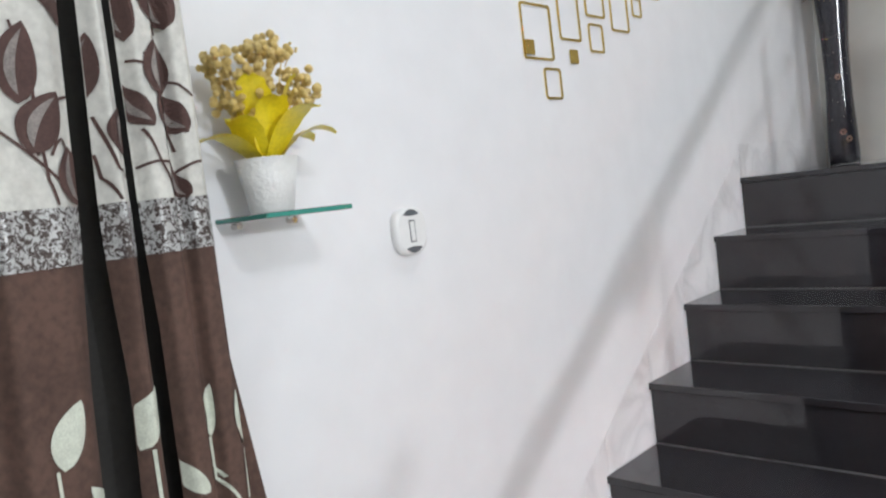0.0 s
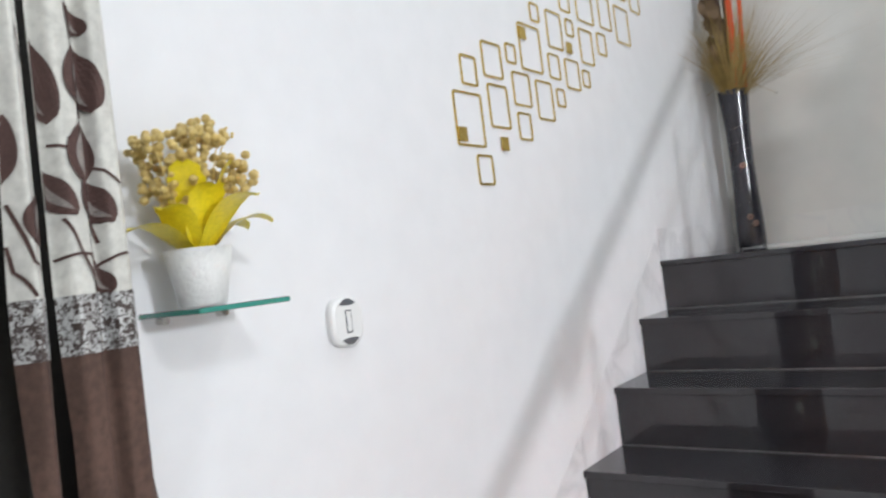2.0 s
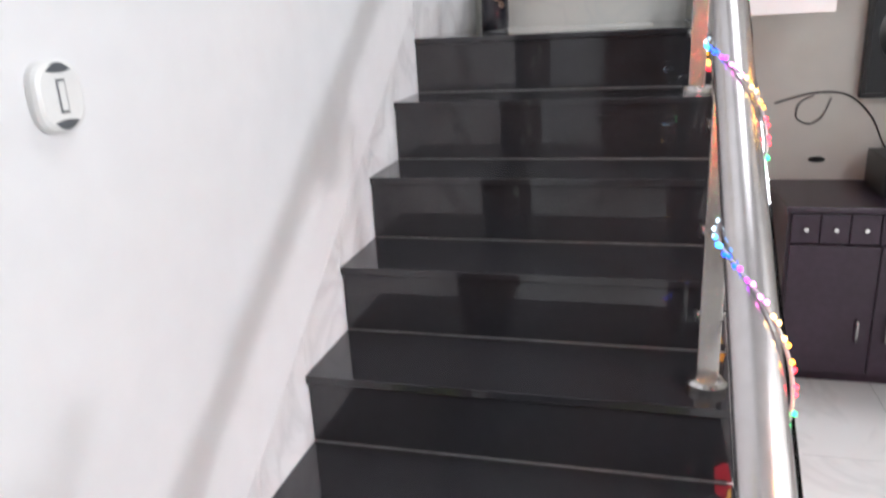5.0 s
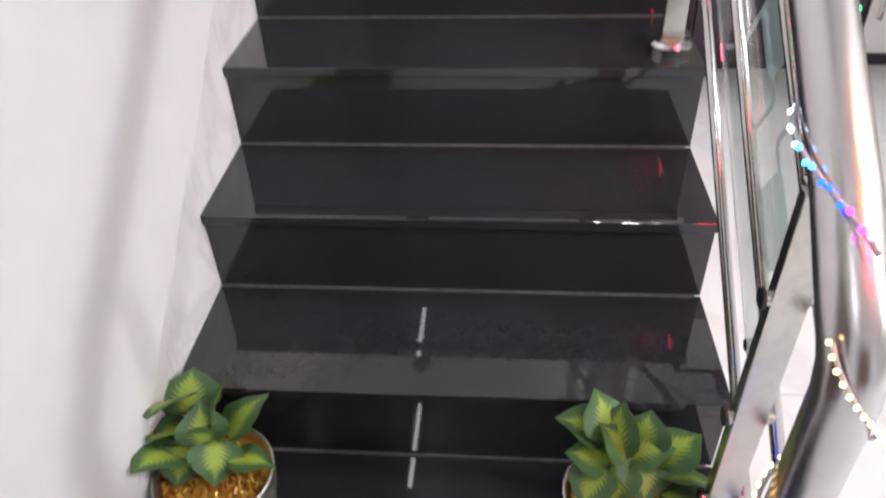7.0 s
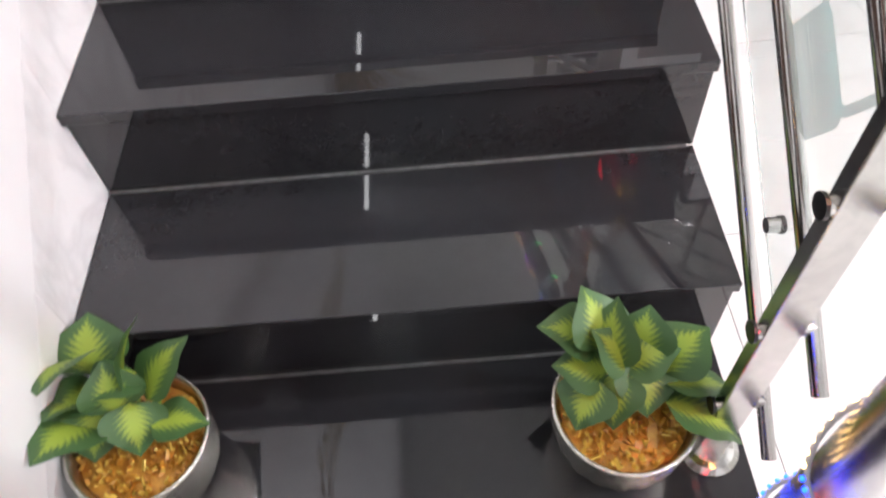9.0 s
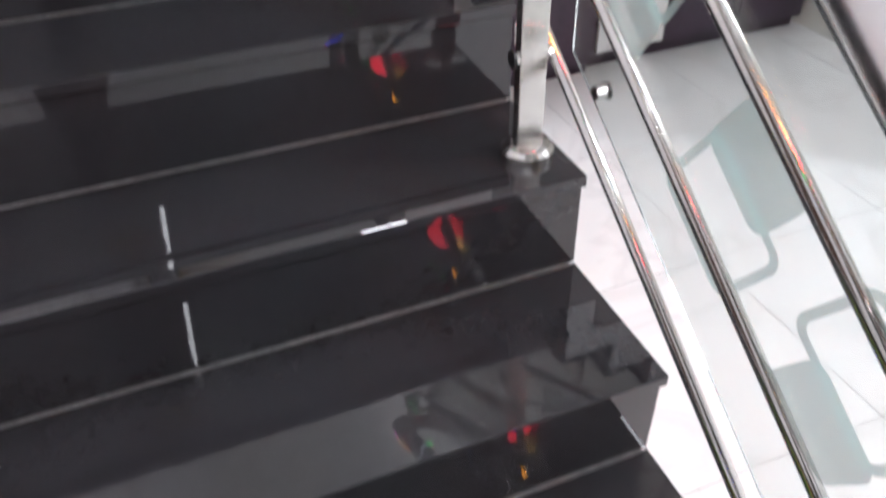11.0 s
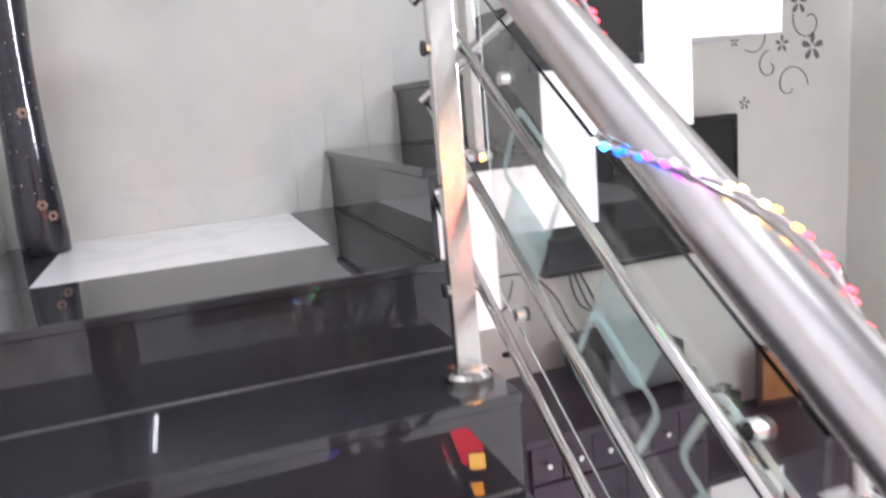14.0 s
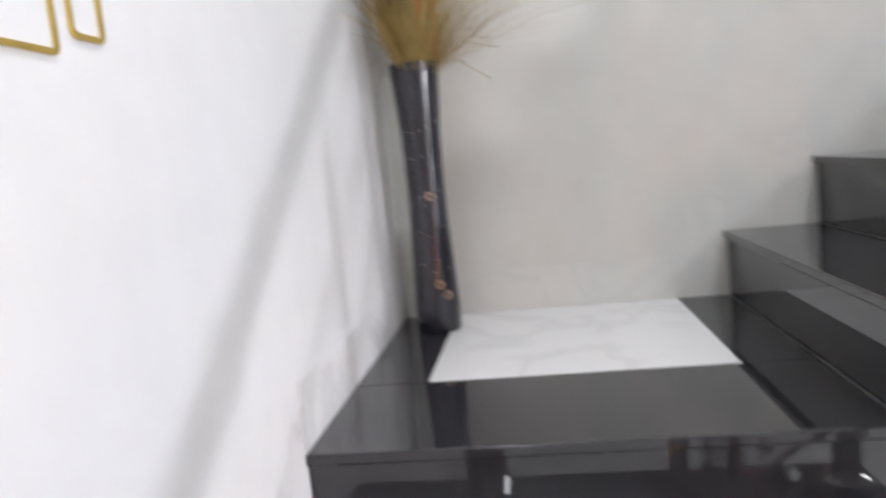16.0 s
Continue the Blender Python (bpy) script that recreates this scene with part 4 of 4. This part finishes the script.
def potted_plant(x, y, seed, label, leaves):
    rnd = random.Random(seed)
    p = thing("potted_plant", (x, y, H), label, "potted plant", "plants on the lowest step")
    bm = bmesh.new()
    prof = [(0.062, 0.0005), (0.072, 0.006), (0.088, 0.05), (0.096, 0.09), (0.097, 0.118), (0.099, 0.128), (0.094, 0.128), (0.091, 0.116), (0.086, 0.10)]
    sides = 108
    rings = []
    for r, z in prof:
        flute = 0.0042 * math.sin(min(1, z / 0.1) * math.pi)
        rings.append([bm.verts.new(((r + flute * abs(math.cos(9 * w))) * math.cos(w), (r + flute * abs(math.cos(9 * w))) * math.sin(w), z)) for w in (2 * math.pi * j / sides for j in range(sides))])
    for a, b_ in zip(rings, rings[1:]):
        for j in range(sides):
            bm.faces.new((a[j], a[(j + 1) % sides], b_[(j + 1) % sides], b_[j]))
    bm.faces.new(rings[0][::-1])
    part("pot", bm, POTM, p, "hammered silver metal pot", smooth=True)
    part("filling", lathem([(0.02, 0.095), (0.088, 0.10), (0.086, 0.106), (0.03, 0.112)], (0, 0, 0), 24), CHIP, p, "orange wood chips")
    for mat, cnt, nm in ((CHIP, 240, "orange"), (CHIP_Y, 130, "yellow")):
        bm = bmesh.new()
        for k in range(cnt):
            a, r = rnd.uniform(0, 2 * math.pi), 0.084 * math.sqrt(rnd.random())
            s = rnd.uniform(0.003, 0.008)
            m = Matrix.Translation((r * math.cos(a), r * math.sin(a), 0.110 + rnd.uniform(0, 0.008))) @ Euler([rnd.uniform(0, 3) for _ in range(3)]).to_matrix().to_4x4()
            add_box(bm, (-s, -s * 0.5, -0.0012), (s, s * 0.5, 0.0012), 0, m)
        part("chip_filling", bm, mat, p, nm + " wood chips", kind="stuff")
    for bx, by, bz, tx, ty, tz, wide in leaves:
        base, tip = Vector((bx, by, bz)), Vector((tx, ty, tz))
        v = tip - base
        ln = v.length * 1.12
        d = v.normalized()
        side = d.cross(Vector((0, 0.35, 1))).normalized()
        nrm = side.cross(d)
        turn = rnd.uniform(-0.35, 0.35) + (0.9 if wide < 0.3 else 0.0)
        side, nrm = side * math.cos(turn) + nrm * math.sin(turn), nrm * math.cos(turn) - side * math.sin(turn)
        m = Matrix((side, d, nrm)).transposed().to_4x4()
        o = new("leaf", LEAF_MESH)
        o.parent = p
        s = max(ln, 0.074)
        wd = s * (1.25 + 0.75 * wide)
        o.matrix_local = Matrix.Translation(base - d * (s - v.length) * 0.6) @ m @ Matrix.Diagonal((wd, s, s * 0.7, 1))
    for tx, ty in ((-0.03, 0.05), (0.01, 0.035), (0.04, 0.03)):
        part("stem", tubem([(tx * 0.3, ty * 0.3, 0.10), (tx * 0.8, ty * 0.8, 0.13), (tx, ty, 0.165)], 0.0025, 8), LEAFM, p)


LEAVES_A = [(-0.078, 0.090, 0.191, -0.089, 0.020, 0.235, 0.60), (-0.060, 0.081, 0.173, -0.071, 0.156, 0.202, 0.65), (-0.003, 0.050, 0.165, 0.007, 0.134, 0.217, 0.25), (0.025, 0.040, 0.165, 0.073, 0.110, 0.195, 0.55),
            (-0.015, 0.025, 0.173, -0.024, 0.064, 0.217, 0.45), (-0.054, 0.046, 0.173, -0.089, 0.015, 0.178, 0.50), (-0.060, 0.006, 0.158, -0.089, -0.060, 0.205, 0.40), (-0.045, 0.016, 0.165, -0.048, -0.030, 0.135, 0.60),
            (0.005, 0.023, 0.169, 0.015, -0.031, 0.139, 0.50), (0.036, 0.000, 0.157, 0.103, 0.004, 0.142, 0.40), (-0.070, 0.035, 0.165, -0.089, 0.00, 0.20, 0.35), (-0.008, 0.060, 0.180, -0.037, 0.030, 0.195, 0.50)]
LEAVES_B = [(-0.035, 0.080, 0.165, -0.107, 0.092, 0.195, 0.30), (-0.026, 0.065, 0.173, -0.043, 0.134, 0.217, 0.45), (-0.012, 0.041, 0.165, -0.001, 0.111, 0.217, 0.25), (0.028, 0.054, 0.173, 0.042, 0.101, 0.202, 0.70),
            (-0.029, 0.032, 0.165, -0.092, 0.047, 0.165, 0.40), (-0.042, 0.013, 0.165, -0.072, -0.032, 0.139, 0.55), (-0.014, 0.022, 0.165, -0.025, -0.036, 0.139, 0.50), (0.021, 0.029, 0.169, 0.022, -0.021, 0.142, 0.55),
            (0.049, 0.031, 0.165, 0.117, 0.074, 0.187, 0.50), (0.055, 0.012, 0.157, 0.144, -0.007, 0.150, 0.40), (0.053, -0.015, 0.150, 0.137, -0.063, 0.128, 0.35), (0.003, 0.041, 0.172, 0.072, 0.046, 0.187, 0.40), (-0.006, 0.040, 0.180, -0.033, 0.068, 0.202, 0.50)]
potted_plant(0.103, 0.118, 11, "green and yellow leafy plant in silver pot beside the wall", LEAVES_A)
potted_plant(0.770, 0.108, 12, "green and yellow leafy plant in silver pot beside the post", LEAVES_B)

# ---- doormat ----
MATM = material("black_shaggy_yarn", (0.012, 0.012, 0.013), 0.95, 0, 60, 0.4, spec=0.08)
dm = thing("doormat", (0.17, -0.50, 0), "black shaggy doormat lying before the lowest step", "doormat")
part("backing", boxm((0, 0, 0.0005), (0.62, 0.43, 0.008), 0.002), MATM, dm)
_rnd = random.Random(8)
bm = bmesh.new()
for k in range(2600):
    a, b_ = _rnd.uniform(0, 0.62), _rnd.uniform(0, 0.43) if k % 3 else _rnd.uniform(0.40, 0.435)
    e = Vector((a + _rnd.uniform(-0.008, 0.008), b_ + _rnd.uniform(-0.008, 0.012), 0.008 + _rnd.uniform(0.008, 0.016)))
    v = [bm.verts.new(q) for q in (Vector((a - 0.0015, b_, 0.006)), Vector((a + 0.0015, b_, 0.006)), e)]
    bm.faces.new(v)
part("pile", bm, MATM, dm, "black shaggy yarn", kind="stuff")

# ---- television wall ----


def cabinet(name, at, size, label, bays):
    """A cabinet: body, plinth, top board, and bays of (x0, x1, z0, z1, material, handle) on its front."""
    w, d, h = size
    c = thing(name, at, label, "cabinet")
    part("body", boxm((0, 0.02, 0.05), (w, d, h - 0.024), 0.002), CABINET, c)
    part("plinth", boxm((0.01, 0.05, 0.0005), (w - 0.01, d - 0.01, 0.0495)), CABINET, c)
    part("top_board", boxm((-0.012, -0.014, h - 0.0235), (w + 0.012, d, h), 0.004), CABINET, c)
    for x0, x1, z0, z1, m, hd in bays:
        f = part("door", boxm((x0 + 0.002, 0.002, z0 + 0.002), (x1 - 0.002, 0.019, z1 - 0.002), 0.003), m, c, "white laminate door" if m is WHITEP else "")
        if hd == "knob":
            bm = lathem([(0.007, 0), (0.006, 0.006), (0.011, 0.012), (0.009, 0.018)], (0, 0, 0), 16)
            bmesh.ops.transform(bm, matrix=Matrix.Translation(((x0 + x1) / 2, 0.002, (z0 + z1) / 2)) @ Matrix.Rotation(radians(90), 4, "X"), verts=bm.verts)
            part("knob", bm, STEEL, f, "steel knob")
        elif hd:
            hx, hz = hd
            part("handle", tubem([(hx, 0.001, hz - 0.045), (hx, -0.018, hz - 0.04), (hx, -0.022, hz), (hx, -0.018, hz + 0.04), (hx, 0.001, hz + 0.045)], 0.0045, 10), STEEL, f, "curved steel handle", smooth=True)
    return c


cabinet("drawer_cabinet", (1.31, 2.33, 0), (0.65, 0.47, 0.75), "dark purple-brown laminate cabinet with small drawers above two doors",
        [(0.0 + 0.105 * i + 0.01, 0.105 * (i + 1) + 0.01, 0.60, 0.72, CABINET, "knob") for i in range(6)] + [(0.01, 0.335, 0.055, 0.595, CABINET, (0.28, 0.25)), (0.335, 0.64, 0.055, 0.595, CABINET, (0.385, 0.25))])
cabinet("low_sideboard", (1.975, 2.37, 0), (1.055, 0.43, 0.43), "low dark purple-brown sideboard with one white door",
        [(0.015, 0.33, 0.07, 0.40, WHITEP, (0.06, 0.26)), (0.33, 0.70, 0.06, 0.40, CABINET, (0.655, 0.23)), (0.70, 1.045, 0.06, 0.40, CABINET, (0.755, 0.23))])

tv = thing("television", (1.615, 2.75, 1.10), "large wide black flat television hung on the cream wall, switched off", "television")
part("housing", boxm((0, 0.012, 0), (0.83, 0.05, 0.50), 0.006), BLACKP, tv, "black plastic housing")
part("bezel", boxm((0.0, 0.002, 0.0), (0.83, 0.0118, 0.018), 0.002), BLACKP, tv)
part("bezel", boxm((0.0, 0.002, 0.482), (0.83, 0.0118, 0.50), 0.002), BLACKP, tv)
part("bezel", boxm((0.0, 0.002, 0.0185), (0.016, 0.0118, 0.4815), 0.001), BLACKP, tv)
part("bezel", boxm((0.814, 0.002, 0.0185), (0.83, 0.0118, 0.4815), 0.001), BLACKP, tv)
part("screen", boxm((0.0165, 0.006, 0.0185), (0.8135, 0.0117, 0.4815)), SCREEN, tv, "dark glossy screen")
part("wall_mount", boxm((0.28, 0.0505, 0.15), (0.55, 0.0645, 0.35)), BLACKP, tv)

# box on the cabinet with a cable
bx = thing("speaker_box", (1.66, 2.45, 0.7515), "black box speaker standing on the dark cabinet", "speaker")
part("case", boxm((0, 0, 0), (0.30, 0.28, 0.15), 0.006), BLACKP, bx)
part("grille", boxm((0.015, -0.004, 0.015), (0.285, -0.0002, 0.135), 0.001), GREYP, bx, "dark grey grille")
rt = thing("set_top_box", (1.93, 2.50, 0.7515), "flat white set-top box on the dark cabinet", "set-top box")
part("case", boxm((0, 0, 0.002), (0.12, 0.16, 0.028), 0.004), WHITEP, rt)
part("front_strip", boxm((0.006, -0.002, 0.008), (0.114, -0.0002, 0.02)), BLACKP, rt, "black front strip")

gm = thing("cable_grommet", (1.488, Y1 - 0.002, 0.836), "black oval cable hole cover in the wall above the cabinet", "cable outlet")
bm = lathem([(0.034, 0), (0.034, 0.003), (0.028, 0.006)], (0, 0, 0), 24)
bmesh.ops.transform(bm, matrix=Matrix.Rotation(radians(90), 4, "X") @ Matrix.Diagonal((1, 0.36, 1, 1)), verts=bm.verts)
part("cover", bm, BLACKP, gm)


def cable(pts, label, r=0.0035):
    c = thing("cable", pts[0], label, "cable", "cables of the television wall")
    fine = []
    P_ = [Vector(p) - Vector(pts[0]) for p in pts]
    for i in range(len(P_) - 1):
        a, b_, c1, d = P_[max(0, i - 1)], P_[i], P_[i + 1], P_[min(len(P_) - 1, i + 2)]
        for k in range(8):
            t = k / 8
            fine.append(0.5 * ((2 * b_) + (c1 - a) * t + (2 * a - 5 * b_ + 4 * c1 - d) * t * t + (3 * b_ - a - 3 * c1 + d) * t ** 3))
    fine.append(P_[-1])
    part("lead", tubem(fine, r, 7), BLACKP, c, smooth=True)


yc = Y1 - 0.006
cable([(1.30, yc, 1.08), (1.45, yc, 1.12), (1.58, yc, 1.11), (1.68, yc, 1.02), (1.74, yc, 0.90), (1.80, 2.74, 0.80), (1.84, 2.70, 0.757)], "thin black cable drooping over the wall behind the cabinet")
cable([(1.52, yc, 1.10), (1.49, yc, 1.02), (1.44, yc, 0.99), (1.39, yc, 1.02), (1.40, yc, 1.08), (1.45, yc, 1.11)], "thin black cable looped in a coil on the wall", 0.0028)
for k_ in range(3):
    cable([(1.74 + 0.02 * k_, yc, 1.10), (1.76 + 0.03 * k_, 2.77, 0.98), (1.86 - 0.03 * k_, 2.72, 0.92), (1.80 + 0.04 * k_, 2.68, 0.85), (1.88 + 0.03 * k_, 2.60, 0.762), (1.97, 2.60, 0.758)], "tangled black cable hanging between television and cabinet")

ph = thing("photo_frame", (2.50, 2.71, 0.4315), "brown wooden picture frame with an orange picture on the sideboard", "picture frame", rz=-8)
FRW = material("dark_frame_wood", (0.09, 0.04, 0.035), 0.4, 0, 20, 0.4)
for a, b_ in (((0, 0, 0), (0.21, 0.018, 0.024)), ((0, 0, 0.236), (0.21, 0.018, 0.26)), ((0, 0, 0.0245), (0.024, 0.018, 0.2355)), ((0.186, 0, 0.0245), (0.21, 0.018, 0.2355))):
    part("frame_bar", boxm(a, b_, 0.002), FRW, ph)
part("picture", boxm((0.0245, 0.008, 0.0245), (0.1855, 0.012, 0.2355)), material("orange_picture", (0.50, 0.22, 0.08), 0.4, 0, 18, 0.5, dark=(0.35, 0.12, 0.05)), ph, "orange and brown picture")
part("prop", boxm((0.09, 0.018, 0.002), (0.12, 0.05, 0.10)), FRW, ph)

SILVER = material("silver_glass", (0.62, 0.62, 0.62), 0.18, 0.8, 12, 0.2)
lp = thing("silver_candle_holder", (2.86, 2.67, 0.4315), "tall slim candle holder with a silver base and silver bell top", "candle holder")
part("base", lathem([(0.045, 0), (0.048, 0.01), (0.04, 0.06), (0.03, 0.11), (0.018, 0.125)], (0, 0, 0), 28), SILVER, lp, "silver base", smooth=True)
part("stem", lathem([(0.012, 0.125), (0.009, 0.25), (0.012, 0.37)], (0, 0, 0), 16), GLASS, lp, "clear glass stem", smooth=True)
part("bell", lathem([(0.038, 0.37), (0.042, 0.40), (0.034, 0.48), (0.014, 0.54), (0.004, 0.55)], (0, 0, 0), 28), SILVER, lp, "silver bell top", smooth=True)

sp = thing("small_potted_shrub", (2.28, 2.64, 0.4315), "small round green shrub in a white pot on the sideboard", "potted plant")
part("pot", lathem([(0.035, 0), (0.05, 0.05), (0.052, 0.07), (0.046, 0.07)], (0, 0, 0), 24), WHITEP, sp, "white pot", smooth=True)
bm = bmesh.new()
_rnd = random.Random(4)
for k in range(520):
    d = Vector((_rnd.gauss(0, 1), _rnd.gauss(0, 1), _rnd.gauss(0, 1))).normalized()
    c = Vector((0, 0, 0.12)) + d * _rnd.uniform(0.03, 0.062)
    u = d.orthogonal().normalized() * 0.007
    w = d.cross(u).normalized() * 0.005
    bm.faces.new([bm.verts.new(c + q) for q in (u, w + d * 0.006, -u, -w + d * 0.004)])
part("foliage", bm, material("dark_olive_foliage", (0.06, 0.09, 0.035), 0.6, 0, 30, 0.4), sp, "olive green foliage", kind="stuff")

# flower decal on the wall
DECAL = material("grey_vinyl_decal", (0.16, 0.16, 0.16), 0.5)


def decal(name, x, z, r, petals, label):
    t = thing(name, (x, Y1 - 0.0008, z), label, "wall decal", "flower decals on the wall")
    bm = bmesh.new()
    for k in range(petals):
        a = 2 * math.pi * k / petals + 0.3
        ring = []
        for i in range(14):
            w = 2 * math.pi * i / 14
            u, v = r * 0.58 + r * 0.42 * math.cos(w), r * 0.2 * math.sin(w) * (1 + 0.4 * math.cos(w))
            ring.append((u * math.cos(a) - v * math.sin(a), u * math.sin(a) + v * math.cos(a)))
        bm.faces.new([bm.verts.new((p, -0.0006 - 0.00005 * k, q)) for p, q in ring])
    part("petals", bm, DECAL, t, "grey vinyl flower")
    return t


def vine(pts, label):
    t = thing("wall_decal_vine", (pts[0][0], Y1 - 0.0008, pts[0][1]), label, "wall decal", "flower decals on the wall")
    bm = bmesh.new()
    add_tube(bm, [(a - pts[0][0], -0.001, b_ - pts[0][1]) for a, b_ in pts], 0.0022, 5)
    part("tendril", bm, DECAL, t)


for x_, z_, r_ in ((2.86, 1.82, 0.055), (2.79, 1.99, 0.045), (2.71, 1.84, 0.033), (2.53, 1.63, 0.026), (2.485, 1.86, 0.02), (2.95, 2.10, 0.055), (2.62, 1.98, 0.028)):
    decal("wall_decal_flower", x_, z_, r_, 5, "dark grey vinyl flower stuck on the cream wall")
for ph0, x0_, z0_, s_ in ((0.0, 2.75, 1.68, 0.09), (1.6, 2.65, 1.76, 0.06), (2.8, 2.84, 1.92, 0.08), (4.0, 2.58, 1.88, 0.07)):
    vine([(x0_ + s_ * (1 - t / 26) * math.cos(ph0 + t * 0.26), z0_ + s_ * (1 - t / 26) * math.sin(ph0 + t * 0.26)) for t in range(22)], "thin curling grey vinyl tendril on the cream wall")

# ---- lamps ----
tb = thing("tube_light", (0.0, -2.02, 2.72), "short white wall-mounted tube light, lit, near the ceiling", "lamp")
part("batten", boxm((0.0005, 0, -0.02), (0.055, 0.68, 0.02), 0.003), WHITEP, tb, "white batten")
part("tube", tubem([(0.08, 0.03, 0), (0.08, 0.65, 0)], 0.013, 16), glow("tube_glow", (0.97, 0.99, 1.0), 66), tb, "lit glass tube")
for y_ in (0.015, 0.651):
    part("end_holder", boxm((0.0555, y_, -0.015), (0.095, y_ + 0.014, 0.015), 0.002), WHITEP, tb)

# glow colours of the added lamps that the granite mirrors
RED_GLASS = glow("red_reflection_glow", (1.0, 0.03, 0.06), 46)
AMBER_HOT = glow("amber_reflection_glow", (1.0, 0.50, 0.10), 90)
AMBER = glow("amber_reflection_glow_upper", (1.0, 0.36, 0.03), 70)


def reflection_lamp(x, y, z, lean):
    """An unseen red dish lamp, added for reflections, that leans towards the steps, with two amber lights above its
    rim.
    """
    ln = thing("reflection_lamp", (x, y, z), "unseen red and amber lamp added for reflections in the granite", "lantern", "lanterns beside the stairs")
    d = Vector(lean).normalized()
    side = d.cross(Vector((0, 0, 1))).normalized()
    m = Matrix((side, d.cross(side), d)).transposed().to_4x4()

    def turned(bm):
        bmesh.ops.transform(bm, matrix=m, verts=bm.verts)
        return bm

    def at(u, v, w, h, d0, d1, r):
        bm = boxm((u - w / 2, v - h / 2, d0), (u + w / 2, v + h / 2, d1), r)
        return turned(bm)
    part("housing", turned(lathem([(0.02, -0.05), (0.05, -0.035), (0.070, 0.0), (0.071, 0.042), (0.067, 0.042), (0.063, -0.004)], sides=36)), BLACKP, ln, "black housing", smooth=True)
    part("red_glass", turned(lathem([(0.062, -0.002), (0.058, 0.008), (0.040, 0.018), (0.012, 0.022)], sides=36)), RED_GLASS, ln, "glowing red glass")
    for u, v, w, h, mt, nm in ((0.034, -0.060, 0.048, 0.046, AMBER_HOT, "bright amber light"), (0.026, -0.140, 0.036, 0.038, AMBER, "amber light")):
        c = part("lamp_case", at(u, v, w + 0.008, h + 0.008, 0.030, 0.046, 0.004), BLACKP, ln, "black lamp case")
        part("amber_light", at(u, v, w, h, 0.0465, 0.054, 0.0034), mt, c, nm)
    part("bracket", at(0.028, -0.115, 0.012, 0.10, 0.020, 0.0295, 0.001), BLACKP, ln)
    part("cord", tubem([(0, 0, 0.03), (0, 0, 5.2 - z)], 0.0012, 6), BLACKP, ln, "thin black cord")


# both hang out of view, only to put red and amber reflections on the steps
reflection_lamp(1.085, -0.17, 1.18, (-0.21, 0.69, -0.69))
reflection_lamp(1.175, 0.64, 1.46, (-0.25, 0.80, -0.55))

# ---- front door, unseen, added for the dark brown reflection in the risers ----
DOORW = material("brown_varnished_wood", (0.10, 0.040, 0.016), 0.3, 0, 6, 0.4, bump=0.2)
dr = tagged(new("unseen_door"), "unseen brown panelled double door, added to darken the riser reflections", "door", kind="structure")
dr.location = (0.40, YB, 0)
for x0_ in (0.05, 0.952):
    part("leaf", boxm((x0_, 0.002, 0.005), (x0_ + 0.90, 0.035, 2.05), 0.003), DOORW, dr, "brown varnished door leaf")
for x0_ in (0.14, 0.53, 1.04, 1.43):
    for z0_, z1_ in ((0.15, 0.85), (1.0, 1.9)):
        part("panel", boxm((x0_, 0.0355, z0_), (x0_ + 0.33, 0.047, z1_), 0.005), DOORW, dr)
for a_, b_ in (((0, 0.001, 0), (0.049, 0.06, 2.10)), ((1.8535, 0.001, 0), (1.903, 0.06, 2.10)), ((0.0495, 0.001, 2.052), (1.853, 0.06, 2.10))):
    part("door_frame", boxm(a_, b_, 0.003), DOORW, dr)
part("door_handle", tubem([(0.86, 0.0355, 1.0), (0.86, 0.08, 1.0), (0.76, 0.08, 1.0)], 0.009, 10), STEEL, dr)

# ---- floor tiles ----
FT = 0.60
_tile = bpy.data.meshes.new("floor_tile")
bm = boxm((0, 0, -0.001), (FT - 0.002, FT - 0.002, 0.0), 0)
bm.to_mesh(_tile)
bm.free()
_tile.materials.append(TILE)
for i in range(9):
    for j in range(11):
        o = new("floor_tile", _tile)
        o.parent = floor
        o.location = (i * FT - 0.12, YB + j * FT - 0.2, 0)
